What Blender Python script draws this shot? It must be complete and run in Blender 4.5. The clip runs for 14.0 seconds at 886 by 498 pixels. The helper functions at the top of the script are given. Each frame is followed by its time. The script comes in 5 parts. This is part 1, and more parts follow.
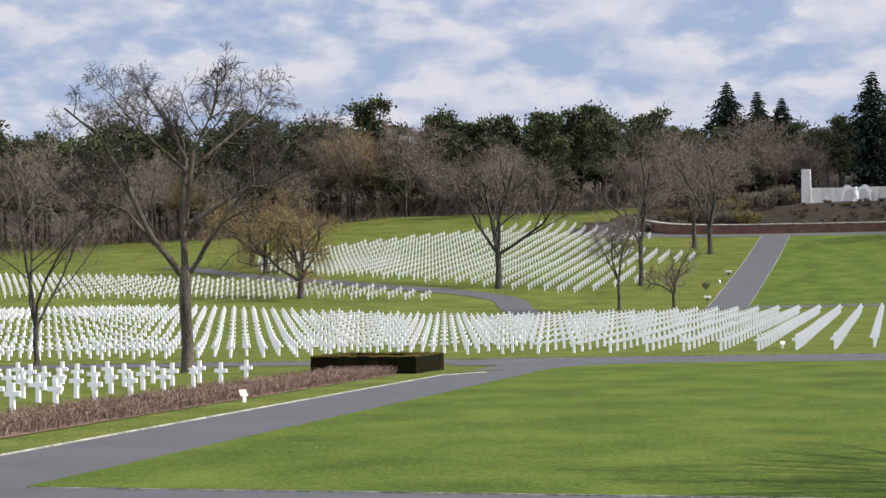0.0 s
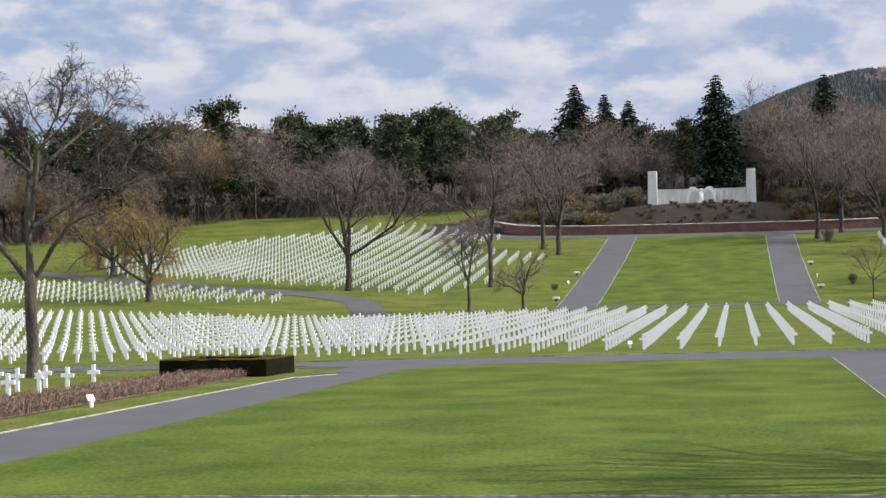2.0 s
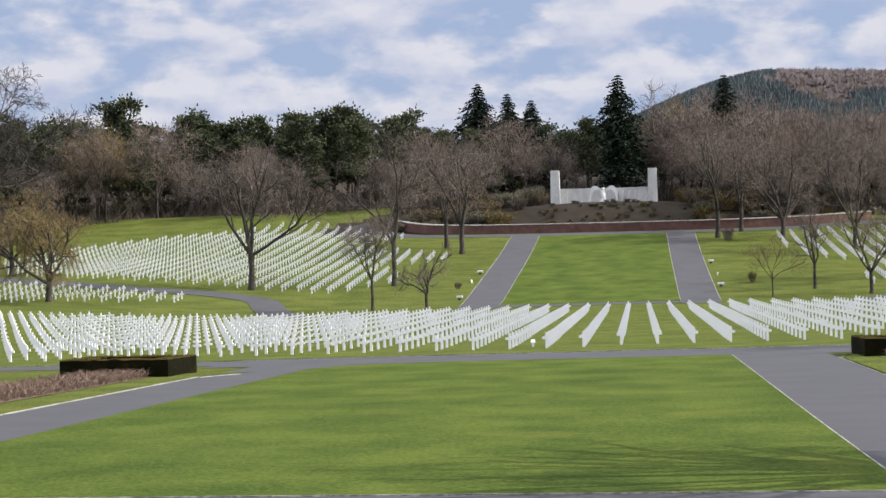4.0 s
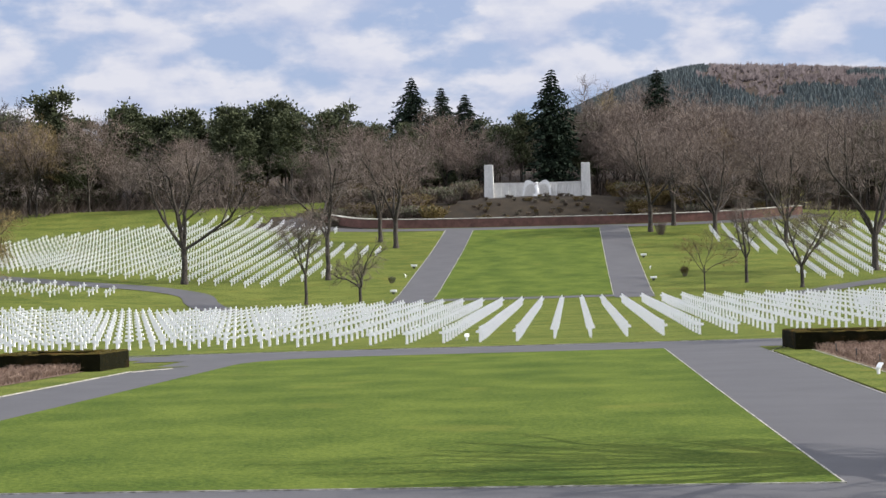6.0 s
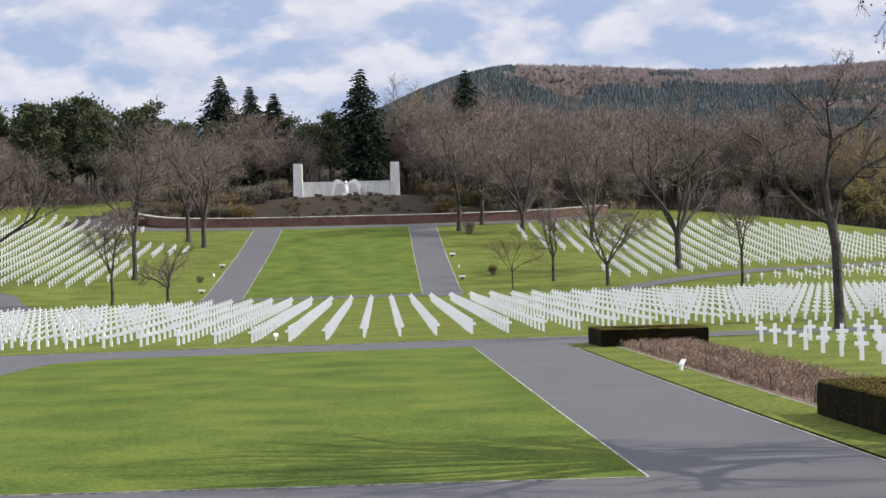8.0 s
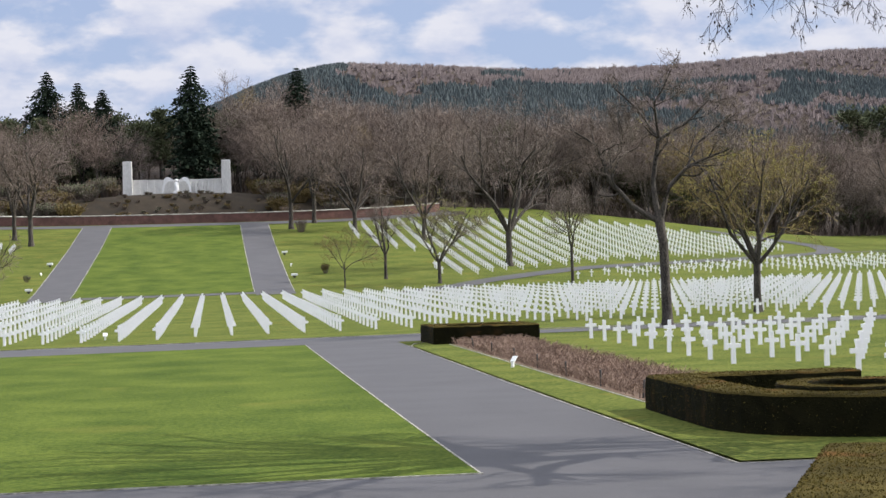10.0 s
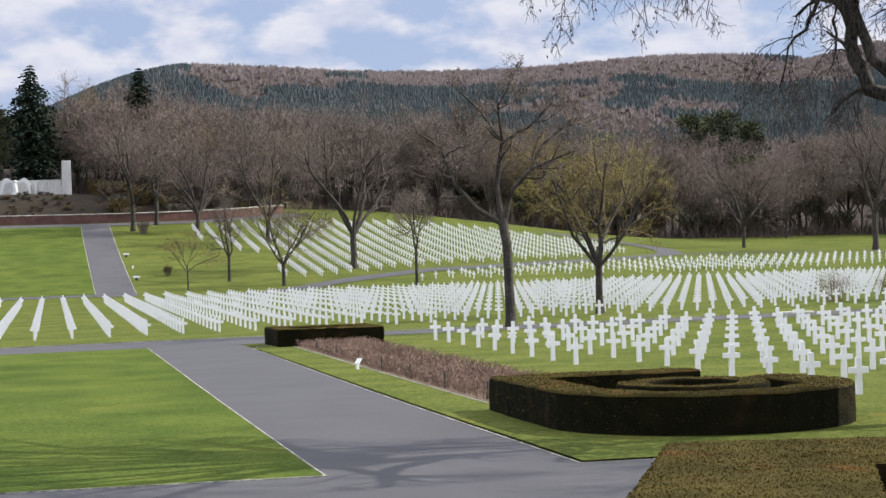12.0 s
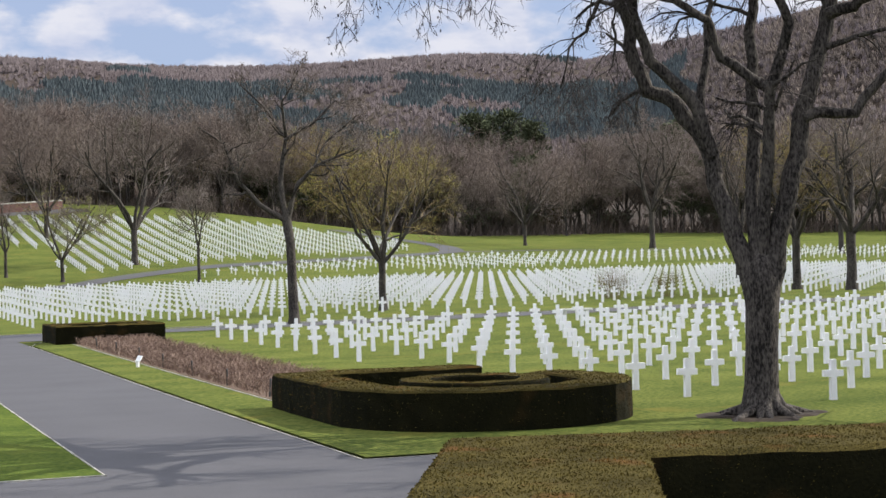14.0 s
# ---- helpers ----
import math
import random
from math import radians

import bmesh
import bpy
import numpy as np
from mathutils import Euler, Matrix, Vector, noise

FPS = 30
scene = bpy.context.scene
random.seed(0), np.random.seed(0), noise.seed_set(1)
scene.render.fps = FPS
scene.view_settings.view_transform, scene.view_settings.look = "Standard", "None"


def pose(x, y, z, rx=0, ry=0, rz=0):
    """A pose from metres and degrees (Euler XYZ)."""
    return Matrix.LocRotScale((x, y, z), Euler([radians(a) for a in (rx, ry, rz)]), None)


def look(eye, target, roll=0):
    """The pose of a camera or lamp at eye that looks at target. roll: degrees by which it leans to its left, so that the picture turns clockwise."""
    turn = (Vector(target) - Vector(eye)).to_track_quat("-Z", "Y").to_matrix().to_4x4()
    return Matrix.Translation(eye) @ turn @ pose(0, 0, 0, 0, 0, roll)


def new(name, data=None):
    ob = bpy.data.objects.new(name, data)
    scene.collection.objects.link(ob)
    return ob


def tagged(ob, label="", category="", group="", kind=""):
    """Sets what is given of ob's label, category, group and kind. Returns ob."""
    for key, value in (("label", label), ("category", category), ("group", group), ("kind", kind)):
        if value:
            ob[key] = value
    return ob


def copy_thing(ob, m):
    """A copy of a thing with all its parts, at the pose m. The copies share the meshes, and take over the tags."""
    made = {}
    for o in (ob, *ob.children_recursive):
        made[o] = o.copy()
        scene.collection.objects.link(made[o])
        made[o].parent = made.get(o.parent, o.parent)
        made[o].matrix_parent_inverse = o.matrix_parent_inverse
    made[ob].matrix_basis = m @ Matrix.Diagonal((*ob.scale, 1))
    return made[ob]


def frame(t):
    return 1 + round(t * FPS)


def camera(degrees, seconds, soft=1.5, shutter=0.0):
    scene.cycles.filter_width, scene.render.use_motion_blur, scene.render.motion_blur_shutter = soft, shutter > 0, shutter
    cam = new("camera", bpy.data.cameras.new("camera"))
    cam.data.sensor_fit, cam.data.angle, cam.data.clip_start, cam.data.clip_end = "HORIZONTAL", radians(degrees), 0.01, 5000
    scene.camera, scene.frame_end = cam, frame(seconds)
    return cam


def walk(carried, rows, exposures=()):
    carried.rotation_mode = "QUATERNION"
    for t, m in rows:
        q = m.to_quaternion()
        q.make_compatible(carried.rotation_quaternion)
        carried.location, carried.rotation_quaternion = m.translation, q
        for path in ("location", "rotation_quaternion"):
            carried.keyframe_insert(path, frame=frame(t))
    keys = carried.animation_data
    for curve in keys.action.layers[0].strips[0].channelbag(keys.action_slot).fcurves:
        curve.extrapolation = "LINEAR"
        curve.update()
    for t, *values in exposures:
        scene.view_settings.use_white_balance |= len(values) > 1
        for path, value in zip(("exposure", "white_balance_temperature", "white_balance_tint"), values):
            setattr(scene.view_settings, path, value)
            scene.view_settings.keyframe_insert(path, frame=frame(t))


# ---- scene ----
# The camera stands on a terrace and turns slowly from the left to the right.
cam = camera(27.55, 14.0)
EYE = 3.75
TURNS = [
    (0.0, 13.965, 1.519, 0.719), (0.5, 12.64, 1.608, 0.866), (1.0, 11.461, 1.589, 0.92), (1.5, 10.393, 1.535, 1.004),
    (2.0, 9.227, 1.506, 1.059), (2.5, 8.677, 1.521, 1.069), (2.7, 7.975, 1.529, 1.046), (5.0, 5.679, 1.276, 1.169),
    (5.5, 5.053, 1.178, 1.152), (6.0, 4.07, 1.187, 1.221), (6.5, 2.43, 1.268, 1.295), (7.0, 1.018, 1.27, 1.384),
    (7.5, -0.541, 1.125, 1.379), (8.0, -1.968, 1.025, 1.412), (8.2, -2.614, 1.007, 1.404), (10.3, -8.127, 0.786, 1.609),
    (10.5, -8.729, 0.763, 1.578), (11.0, -10.023, 0.755, 1.622), (11.5, -11.166, 0.777, 1.702), (12.0, -12.209, 0.748, 1.712),
    (12.5, -13.842, 0.693, 1.659), (13.0, -15.529, 0.62, 1.619), (13.5, -17.471, 0.544, 1.588), (14.0, -19.07, 0.46, 1.543),
]
walk(cam, [(t, pose(0, 0, EYE, 90 + tilt, lean, turn)) for t, turn, tilt, lean in TURNS],
     exposures=[(0.0, 0.46), (2.7, 0.46), (5.0, 0.52), (7.5, 0.60), (14.0, 0.62)])

# ---- light ----
SUN_AZ, SUN_EL = 87.5, 37.0   # degrees clockwise from +y, and above the horizon
az, el = radians(SUN_AZ), radians(SUN_EL)
sun_way = Vector((math.sin(az) * math.cos(el), math.cos(az) * math.cos(el), math.sin(el)))
sun_data = bpy.data.lights.new("sun", "SUN")
sun_data.energy, sun_data.angle, sun_data.color = 5.0, radians(0.3), (1.0, 0.95, 0.87)
sun = new("sun", sun_data)
sun.matrix_world = look(sun_way * 300, (0, 0, 0))

world = bpy.data.worlds.new("sky")
scene.world = world
world.use_nodes = True
wt = world.node_tree
wt.nodes.clear()


def wnode(kind, **sets):
    n = wt.nodes.new(kind)
    for key, value in sets.items():
        if key in n.inputs:
            n.inputs[key].default_value = value
    return n


sky = wt.nodes.new("ShaderNodeTexSky")
sky.sky_type, sky.sun_disc = "NISHITA", False
sky.sun_elevation, sky.sun_rotation = el, az
sky.air_density, sky.dust_density, sky.ozone_density = 1.0, 0.6, 2.0
coord = wt.nodes.new("ShaderNodeTexCoord")
# fair-weather clouds: two sizes of drifts, flattened towards the horizon
squash = wt.nodes.new("ShaderNodeMapping")
squash.inputs["Scale"].default_value = (21.0, 21.0, 44.0)
squash.inputs["Location"].default_value = (3.1, 0.4, 0.65)
wt.links.new(coord.outputs["Generated"], squash.inputs["Vector"])
drift = wnode("ShaderNodeTexNoise", Scale=0.9, Detail=7.0, Roughness=0.52)
wt.links.new(squash.outputs["Vector"], drift.inputs["Vector"])
cover = wt.nodes.new("ShaderNodeValToRGB")
cover.color_ramp.elements[0].position, cover.color_ramp.elements[1].position = 0.40, 0.54
wt.links.new(drift.outputs["Fac"], cover.inputs["Fac"])
shift = wt.nodes.new("ShaderNodeMapping")
shift.inputs["Scale"].default_value = (21.0, 21.0, 44.0)
shift.inputs["Location"].default_value = (3.1, 0.4, 1.05)
wt.links.new(coord.outputs["Generated"], shift.inputs["Vector"])
above = wnode("ShaderNodeTexNoise", Scale=0.9, Detail=7.0, Roughness=0.52)
wt.links.new(shift.outputs["Vector"], above.inputs["Vector"])
thinner = wt.nodes.new("ShaderNodeMath")
thinner.operation = "SUBTRACT"
wt.links.new(drift.outputs["Fac"], thinner.inputs[0])
wt.links.new(above.outputs["Fac"], thinner.inputs[1])
billow = wt.nodes.new("ShaderNodeMath")
billow.operation = "MULTIPLY_ADD"
billow.inputs[1].default_value, billow.inputs[2].default_value = 1.2, 0.5
wt.links.new(thinner.outputs[0], billow.inputs[0])
shade = wt.nodes.new("ShaderNodeValToRGB")
shade.color_ramp.elements[0].position, shade.color_ramp.elements[0].color = 0.34, (5.5, 6.1, 8.0, 1)
shade.color_ramp.elements[1].position, shade.color_ramp.elements[1].color = 0.64, (8.0, 8.1, 9.0, 1)
wt.links.new(billow.outputs[0], shade.inputs["Fac"])
blend = wt.nodes.new("ShaderNodeMix")
blend.data_type = "RGBA"
wt.links.new(cover.outputs["Color"], blend.inputs["Factor"])
clear = wt.nodes.new("ShaderNodeMix")
clear.data_type = "RGBA"
clear.inputs["Factor"].default_value = 0.75
clear.inputs["B"].default_value = (4.7, 5.7, 8.4, 1)
wt.links.new(sky.outputs["Color"], clear.inputs["A"])
wt.links.new(clear.outputs["Result"], blend.inputs["A"])
wt.links.new(shade.outputs["Color"], blend.inputs["B"])
back = wnode("ShaderNodeBackground", Strength=0.064)
# sky above the view made brighter and whiter, as added fill for the headstones
height = wt.nodes.new("ShaderNodeSeparateXYZ")
wt.links.new(coord.outputs["Generated"], height.inputs["Vector"])
brighter = wt.nodes.new("ShaderNodeMapRange")
brighter.interpolation_type = "SMOOTHSTEP"
for key, value in (("From Min", 0.18), ("From Max", 0.6), ("To Min", 1.0), ("To Max", 2.4)):
    brighter.inputs[key].default_value = value
wt.links.new(height.outputs["Z"], brighter.inputs["Value"])
lit = wt.nodes.new("ShaderNodeVectorMath")
lit.operation = "SCALE"
paler = wt.nodes.new("ShaderNodeMix")
paler.data_type = "RGBA"
paler.inputs["B"].default_value = (7.3, 7.5, 8.1, 1)
veil = wt.nodes.new("ShaderNodeMapRange")
for key, value in (("From Min", 0.2), ("From Max", 0.6), ("To Min", 0.0), ("To Max", 0.7)):
    veil.inputs[key].default_value = value
wt.links.new(height.outputs["Z"], veil.inputs["Value"])
wt.links.new(veil.outputs["Result"], paler.inputs["Factor"])
wt.links.new(blend.outputs["Result"], paler.inputs["A"])
wt.links.new(paler.outputs["Result"], lit.inputs[0])
wt.links.new(brighter.outputs["Result"], lit.inputs["Scale"])
wt.links.new(lit.outputs["Vector"], back.inputs["Color"])
wout = wt.nodes.new("ShaderNodeOutputWorld")
wt.links.new(back.outputs["Background"], wout.inputs["Surface"])


# ---- materials ----
def material(name, dark, light, rough=0.8, scale=1.0, fine=12.0, bump=0.0, stretch=(1, 1, 1), metal=0.0, spread=0.25,
             spots=None, vary=0.0, thin=False, gloss=0.15, grain=0.5):
    """Two colours mixed by a broad and a fine noise; spots: a third colour in patches; vary: lightness from piece to piece."""
    m = bpy.data.materials.new(name)
    m.use_nodes = True
    nt = m.node_tree
    b = nt.nodes["Principled BSDF"]
    b.inputs["Roughness"].default_value, b.inputs["Metallic"].default_value = rough, metal
    b.inputs["Specular IOR Level"].default_value = gloss
    tc = nt.nodes.new("ShaderNodeTexCoord")
    mp = nt.nodes.new("ShaderNodeMapping")
    mp.inputs["Scale"].default_value = stretch
    nt.links.new(tc.outputs["Object"], mp.inputs["Vector"])

    def noise_at(s, detail):
        n = nt.nodes.new("ShaderNodeTexNoise")
        n.inputs["Scale"].default_value, n.inputs["Detail"].default_value = s, detail
        nt.links.new(mp.outputs["Vector"], n.inputs["Vector"])
        return n
    a, c = noise_at(scale, 4.0), noise_at(scale * fine, 5.0)
    mix = nt.nodes.new("ShaderNodeMath")
    mix.operation = "MULTIPLY_ADD"
    mix.inputs[1].default_value = grain
    half = nt.nodes.new("ShaderNodeMath")
    half.operation = "MULTIPLY"
    half.inputs[1].default_value = 1 - grain
    nt.links.new(a.outputs["Fac"], half.inputs[0])
    nt.links.new(c.outputs["Fac"], mix.inputs[0])
    nt.links.new(half.outputs[0], mix.inputs[2])
    ramp = nt.nodes.new("ShaderNodeValToRGB")
    ramp.color_ramp.elements[0].position, ramp.color_ramp.elements[0].color = 0.5 - spread / 2, (*dark, 1)
    ramp.color_ramp.elements[1].position, ramp.color_ramp.elements[1].color = 0.5 + spread / 2, (*light, 1)
    nt.links.new(mix.outputs[0], ramp.inputs["Fac"])
    colour = ramp.outputs["Color"]
    if spots:
        sp = noise_at(scale * spots[1], 3.0)
        sr = nt.nodes.new("ShaderNodeValToRGB")
        sr.color_ramp.elements[0].position, sr.color_ramp.elements[1].position = spots[2], spots[2] + 0.14
        nt.links.new(sp.outputs["Fac"], sr.inputs["Fac"])
        sm = nt.nodes.new("ShaderNodeMix")
        sm.data_type = "RGBA"
        sm.inputs["B"].default_value = (*spots[0], 1)
        nt.links.new(sr.outputs["Color"], sm.inputs["Factor"])
        nt.links.new(colour, sm.inputs["A"])
        colour = sm.outputs["Result"]
    if vary:
        info = nt.nodes.new("ShaderNodeNewGeometry")
        who = nt.nodes.new("ShaderNodeMapRange")
        who.inputs["To Min"].default_value, who.inputs["To Max"].default_value = 1 - vary, 1 + vary
        nt.links.new(info.outputs["Random Per Island"], who.inputs["Value"])
        hsv = nt.nodes.new("ShaderNodeHueSaturation")
        nt.links.new(who.outputs["Result"], hsv.inputs["Value"])
        nt.links.new(colour, hsv.inputs["Color"])
        colour = hsv.outputs["Color"]
    nt.links.new(colour, b.inputs["Base Color"])
    if bump:
        bp = nt.nodes.new("ShaderNodeBump")
        bp.inputs["Strength"].default_value, bp.inputs["Distance"].default_value = 0.6, bump
        nt.links.new(c.outputs["Fac"], bp.inputs["Height"])
        nt.links.new(bp.outputs["Normal"], b.inputs["Normal"])
    if thin:
        b.inputs["Subsurface Weight"].default_value = 0.0
        see = nt.nodes.new("ShaderNodeBsdfTranslucent")
        nt.links.new(colour, see.inputs["Color"])
        add = nt.nodes.new("ShaderNodeMixShader")
        add.inputs[0].default_value = 0.3
        nt.links.new(b.outputs[0], add.inputs[1])
        nt.links.new(see.outputs[0], add.inputs[2])
        nt.links.new(add.outputs[0], nt.nodes["Material Output"].inputs["Surface"])
    return m


GRASS = material("mown_grass", (0.040, 0.058, 0.013), (0.112, 0.124, 0.030), 0.95, 0.18, 40.0, 0.05, (1, 1.6, 1), spread=0.17, grain=0.66,
                 spots=((0.11, 0.104, 0.024), 1.6, 0.59), gloss=0.02)
LAWN = material("lawn_grass", (0.036, 0.058, 0.012), (0.086, 0.110, 0.022), 0.95, 0.3, 34.0, 0.05, (1.0, 0.8, 1), spread=0.22, grain=0.55,
                spots=((0.100, 0.110, 0.024), 0.6, 0.62), gloss=0.02)
ROUGH_GRASS = material("dry_heath", (0.012, 0.009, 0.006), (0.030, 0.022, 0.013), 0.95, 0.3, 14.0, 0.05)
FLOOR_WOOD = material("forest_floor", (0.018, 0.013, 0.009), (0.046, 0.032, 0.022), 0.95, 0.05, 20.0, 0.1)
ASPHALT = material("asphalt", (0.050, 0.049, 0.053), (0.073, 0.071, 0.076), 0.75, 0.35, 60.0, 0.004, spread=0.35)
KERB = material("kerb_stone", (0.15, 0.145, 0.12), (0.42, 0.40, 0.35), 0.85, 1.1, 8.0, 0.004, gloss=0.3, spread=0.2, spots=((0.12, 0.12, 0.05), 0.5, 0.60))
SOIL = material("bed_soil", (0.085, 0.058, 0.040), (0.16, 0.11, 0.078), 0.95, 1.2, 12.0, 0.03)
MARBLE = material("white_marble", (0.88, 0.86, 0.89), (0.93, 0.91, 0.94), 0.5, 1.3, 6.0, 0.0, gloss=0.4)
STONE = material("pale_limestone", (0.47, 0.46, 0.44), (0.66, 0.65, 0.62), 0.75, 0.8, 9.0, 0.01, (1, 1, 0.35), gloss=0.4)
REDWALL = material("red_sandstone", (0.08, 0.045, 0.038), (0.18, 0.095, 0.08), 0.85, 0.8, 10.0, 0.01)
# near-black: the shade on the upright sides is put into this colour
HEDGE_SHADED = material("yew_hedge", (0.003, 0.0035, 0.0015), (0.012, 0.011, 0.004), 0.9, 2.2, 10.0, 0.05, spread=0.4, gloss=0.05,
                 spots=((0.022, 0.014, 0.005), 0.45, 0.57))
# browned clipped tips, with the sun on the flat top painted in
HEDGE_LIT_TOP = material("clipped_yew_lit_top", (0.014, 0.012, 0.003), (0.084, 0.066, 0.018), 0.95, 0.9, 45.0, 0.09, spread=0.26, grain=0.62, gloss=0.05,
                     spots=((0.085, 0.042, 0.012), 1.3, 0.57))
HEDGE_LEAF = material("hedge_leaf", (0.034, 0.029, 0.008), (0.105, 0.080, 0.021), 0.95, 0.7, 6.0, 0.0, spread=0.4,
                      spots=((0.14, 0.065, 0.018), 1.1, 0.59), vary=0.25, gloss=0.05)
BARK = material("grey_bark", (0.013, 0.011, 0.010), (0.095, 0.083, 0.072), 0.9, 2.2, 9.0, 0.09, (1, 1, 0.4), grain=0.65, spread=0.2)
MOSSY = material("mossy_bark", (0.026, 0.023, 0.019), (0.130, 0.112, 0.090), 0.9, 1.4, 9.0, 0.03, (1, 1, 0.3),
                 spots=((0.15, 0.12, 0.03), 1.1, 0.62))
TWIG = material("bare_twig", (0.085, 0.068, 0.058), (0.190, 0.155, 0.132), 0.85, 0.2, 6.0, 0.0, vary=0.25)
RED_TWIG = material("budding_twig", (0.104, 0.081, 0.068), (0.200, 0.157, 0.132), 0.85, 0.2, 6.0, 0.0, vary=0.25)
YELLOW_TWIG = material("willow_twig", (0.13, 0.095, 0.045), (0.22, 0.165, 0.078), 0.85, 0.2, 6.0, 0.0, vary=0.3)
BUD = material("spring_bud", (0.17, 0.17, 0.035), (0.30, 0.28, 0.06), 0.7, 0.4, 6.0, 0.0, vary=0.3, thin=True)
NEEDLE = material("pine_needle", (0.046, 0.056, 0.031), (0.095, 0.106, 0.060), 0.85, 0.15, 8.0, 0.0, vary=0.2, gloss=0.05)
SPRUCE = material("spruce_needle", (0.010, 0.017, 0.012), (0.026, 0.037, 0.024), 0.85, 0.3, 8.0, 0.0, vary=0.25, gloss=0.05)
CANE = material("rose_cane", (0.11, 0.075, 0.056), (0.25, 0.175, 0.135), 0.85, 0.8, 5.0, 0.0, vary=0.35)
# the next two colours have the distance haze mixed in: paler, bluer
HAZED_FIR = material("far_fir_hazed", (0.047, 0.058, 0.062), (0.072, 0.085, 0.087), 0.95, 0.01, 8.0, 0.0, vary=0.25, gloss=0.0)
HAZED_WOOD = material("far_bare_wood_hazed", (0.134, 0.112, 0.112), (0.178, 0.150, 0.150), 0.95, 0.01, 8.0, 0.0, vary=0.12, gloss=0.0)
DARK_TWIG = material("dark_twig", (0.028, 0.023, 0.021), (0.075, 0.064, 0.058), 0.85, 0.4, 6.0, 0.0, vary=0.25)
BRUSH = material("brushwood_twig", (0.062, 0.048, 0.040), (0.150, 0.115, 0.094), 0.9, 0.1, 6.0, 0.0, vary=0.35)
DARK = material("dark_metal", (0.02, 0.02, 0.02), (0.04, 0.04, 0.04), 0.5, 3.0, 5.0, gloss=0.4)
WHITE = material("white_paint", (0.72, 0.72, 0.71), (0.82, 0.82, 0.81), 0.5, 2.0, 5.0, gloss=0.4)


# ---- the lie of the land ----
def step(a, b, v):
    u = np.clip((np.asarray(v, float) - a) / (b - a), 0, 1)
    return u * u * (3 - 2 * u)


REACH = [0, 126, 150, 205, 222, 240, 257, 303, 338, 352, 418, 482, 640, 3000]
RISE = [0, 0, 0.35, 1.0, 1.3, 2.2, 4.1, 9.4, 14.1, 15.6, 19.4, 35, 38, 46]


def land(x, y):
    x, y = np.asarray(x, float), np.asarray(y, float)
    g = sum(np.interp(y + o, REACH, RISE) for o in (-6, -3, 0, 3, 6)) / 5
    flat = np.interp(np.minimum(y, 257), REACH, RISE)
    g = np.where(y > 257, flat + (g - flat) * (1 - 0.55 * step(60, 130, x) * step(257, 280, y) * (1 - step(470, 650, y))), g)
    z = g + 0.009 * (np.clip(x, -100, 100) + 15) * step(40, 110, y) * (1 - step(215, 280, y))
    z = z + 2.0 * step(-40, -90, x) * step(130, 175, y) * (1 - 0.6 * step(255, 310, y))
    z = z + 5.2 * step(346, 371, y) * np.exp(-((x + 6) / 44.0) ** 2) * (1 - step(405, 495, y))
    z = z + 3.2 * step(345, 378, y) * step(-25, -45, x) * step(-140, -115, x) * (1 - step(420, 500, y))
    z = z + 2.1 * step(13.5, 8.0, y) * step(60, 30, np.abs(x))
    ridge = 122.5 * step(650, 1480, y + 0.12 * x) * step(-250, 110, x) + 6 * np.sin(x / 61.0) * np.sin(y / 90.0) * step(700, 1200, y)
    spur = 120 * step(330, 640, x + 0.10 * (y - 900)) * step(560, 930, y)
    return z + np.maximum(ridge, spur)


def mesh_ob(name, verts, faces, mat, parent=None, smooth=False, label=""):
    me = bpy.data.meshes.new(name)
    me.from_pydata(verts if isinstance(verts, list) else verts.tolist(), [], faces if isinstance(faces, list) else faces.tolist())
    for m in (mat if isinstance(mat, (list, tuple)) else [mat]):
        me.materials.append(m)
    if smooth:
        me.shade_smooth()
    ob = new(name, me)
    if parent is not None:
        ob.parent = parent
    if label:
        ob["label"] = label
    return ob


def part(name, bm, mat, parent, label=""):
    me = bpy.data.meshes.new(name)
    bm.to_mesh(me)
    bm.free()
    me.materials.append(mat)
    ob = new(name, me)
    ob.parent = parent
    if label:
        ob["label"] = label
    return ob


def thing(name, x, y, label, category, group="", turn=0, dz=0.0):
    ob = new(name)
    ob.matrix_basis = pose(x, y, float(land(x, y)) + dz, 0, 0, turn)
    return tagged(ob, label, category, group)


def box(bm, cx, cy, z0, sx, sy, sz, bevel=0.0):
    out = bmesh.ops.create_cube(bm, size=1, matrix=Matrix.LocRotScale((cx, cy, z0 + sz / 2), None, (sx, sy, sz)))
    if bevel:
        edges = list({e for v in out["verts"] for e in v.link_edges})
        bmesh.ops.bevel(bm, geom=edges, offset=bevel, segments=2, profile=0.5, affect="EDGES")


# ground: one sheet, close mesh over the cemetery and wider out to the horizon
gx = np.unique(np.concatenate([np.arange(-4000, -400, 300), np.arange(-400, -180, 20), np.arange(-180, 181, 2.5), np.arange(200, 1300, 20), np.arange(1300, 4200, 300)]))
gy = np.unique(np.concatenate([np.arange(-3000, -60, 300), np.arange(-60, 460, 2.5), np.arange(460, 2000, 22), np.arange(2000, 4300, 300)]))
GX, GY = np.meshgrid(gx, gy)
GZ = land(GX, GY)
nx = len(gx)
idx = np.arange(len(gy) * nx).reshape(len(gy), nx)
quads = np.stack([idx[:-1, :-1], idx[:-1, 1:], idx[1:, 1:], idx[1:, :-1]], -1).reshape(-1, 4)
ground = mesh_ob("ground", np.stack([GX, GY, GZ], -1).reshape(-1, 3), quads, [GRASS, FLOOR_WOOD, ROUGH_GRASS], smooth=True)
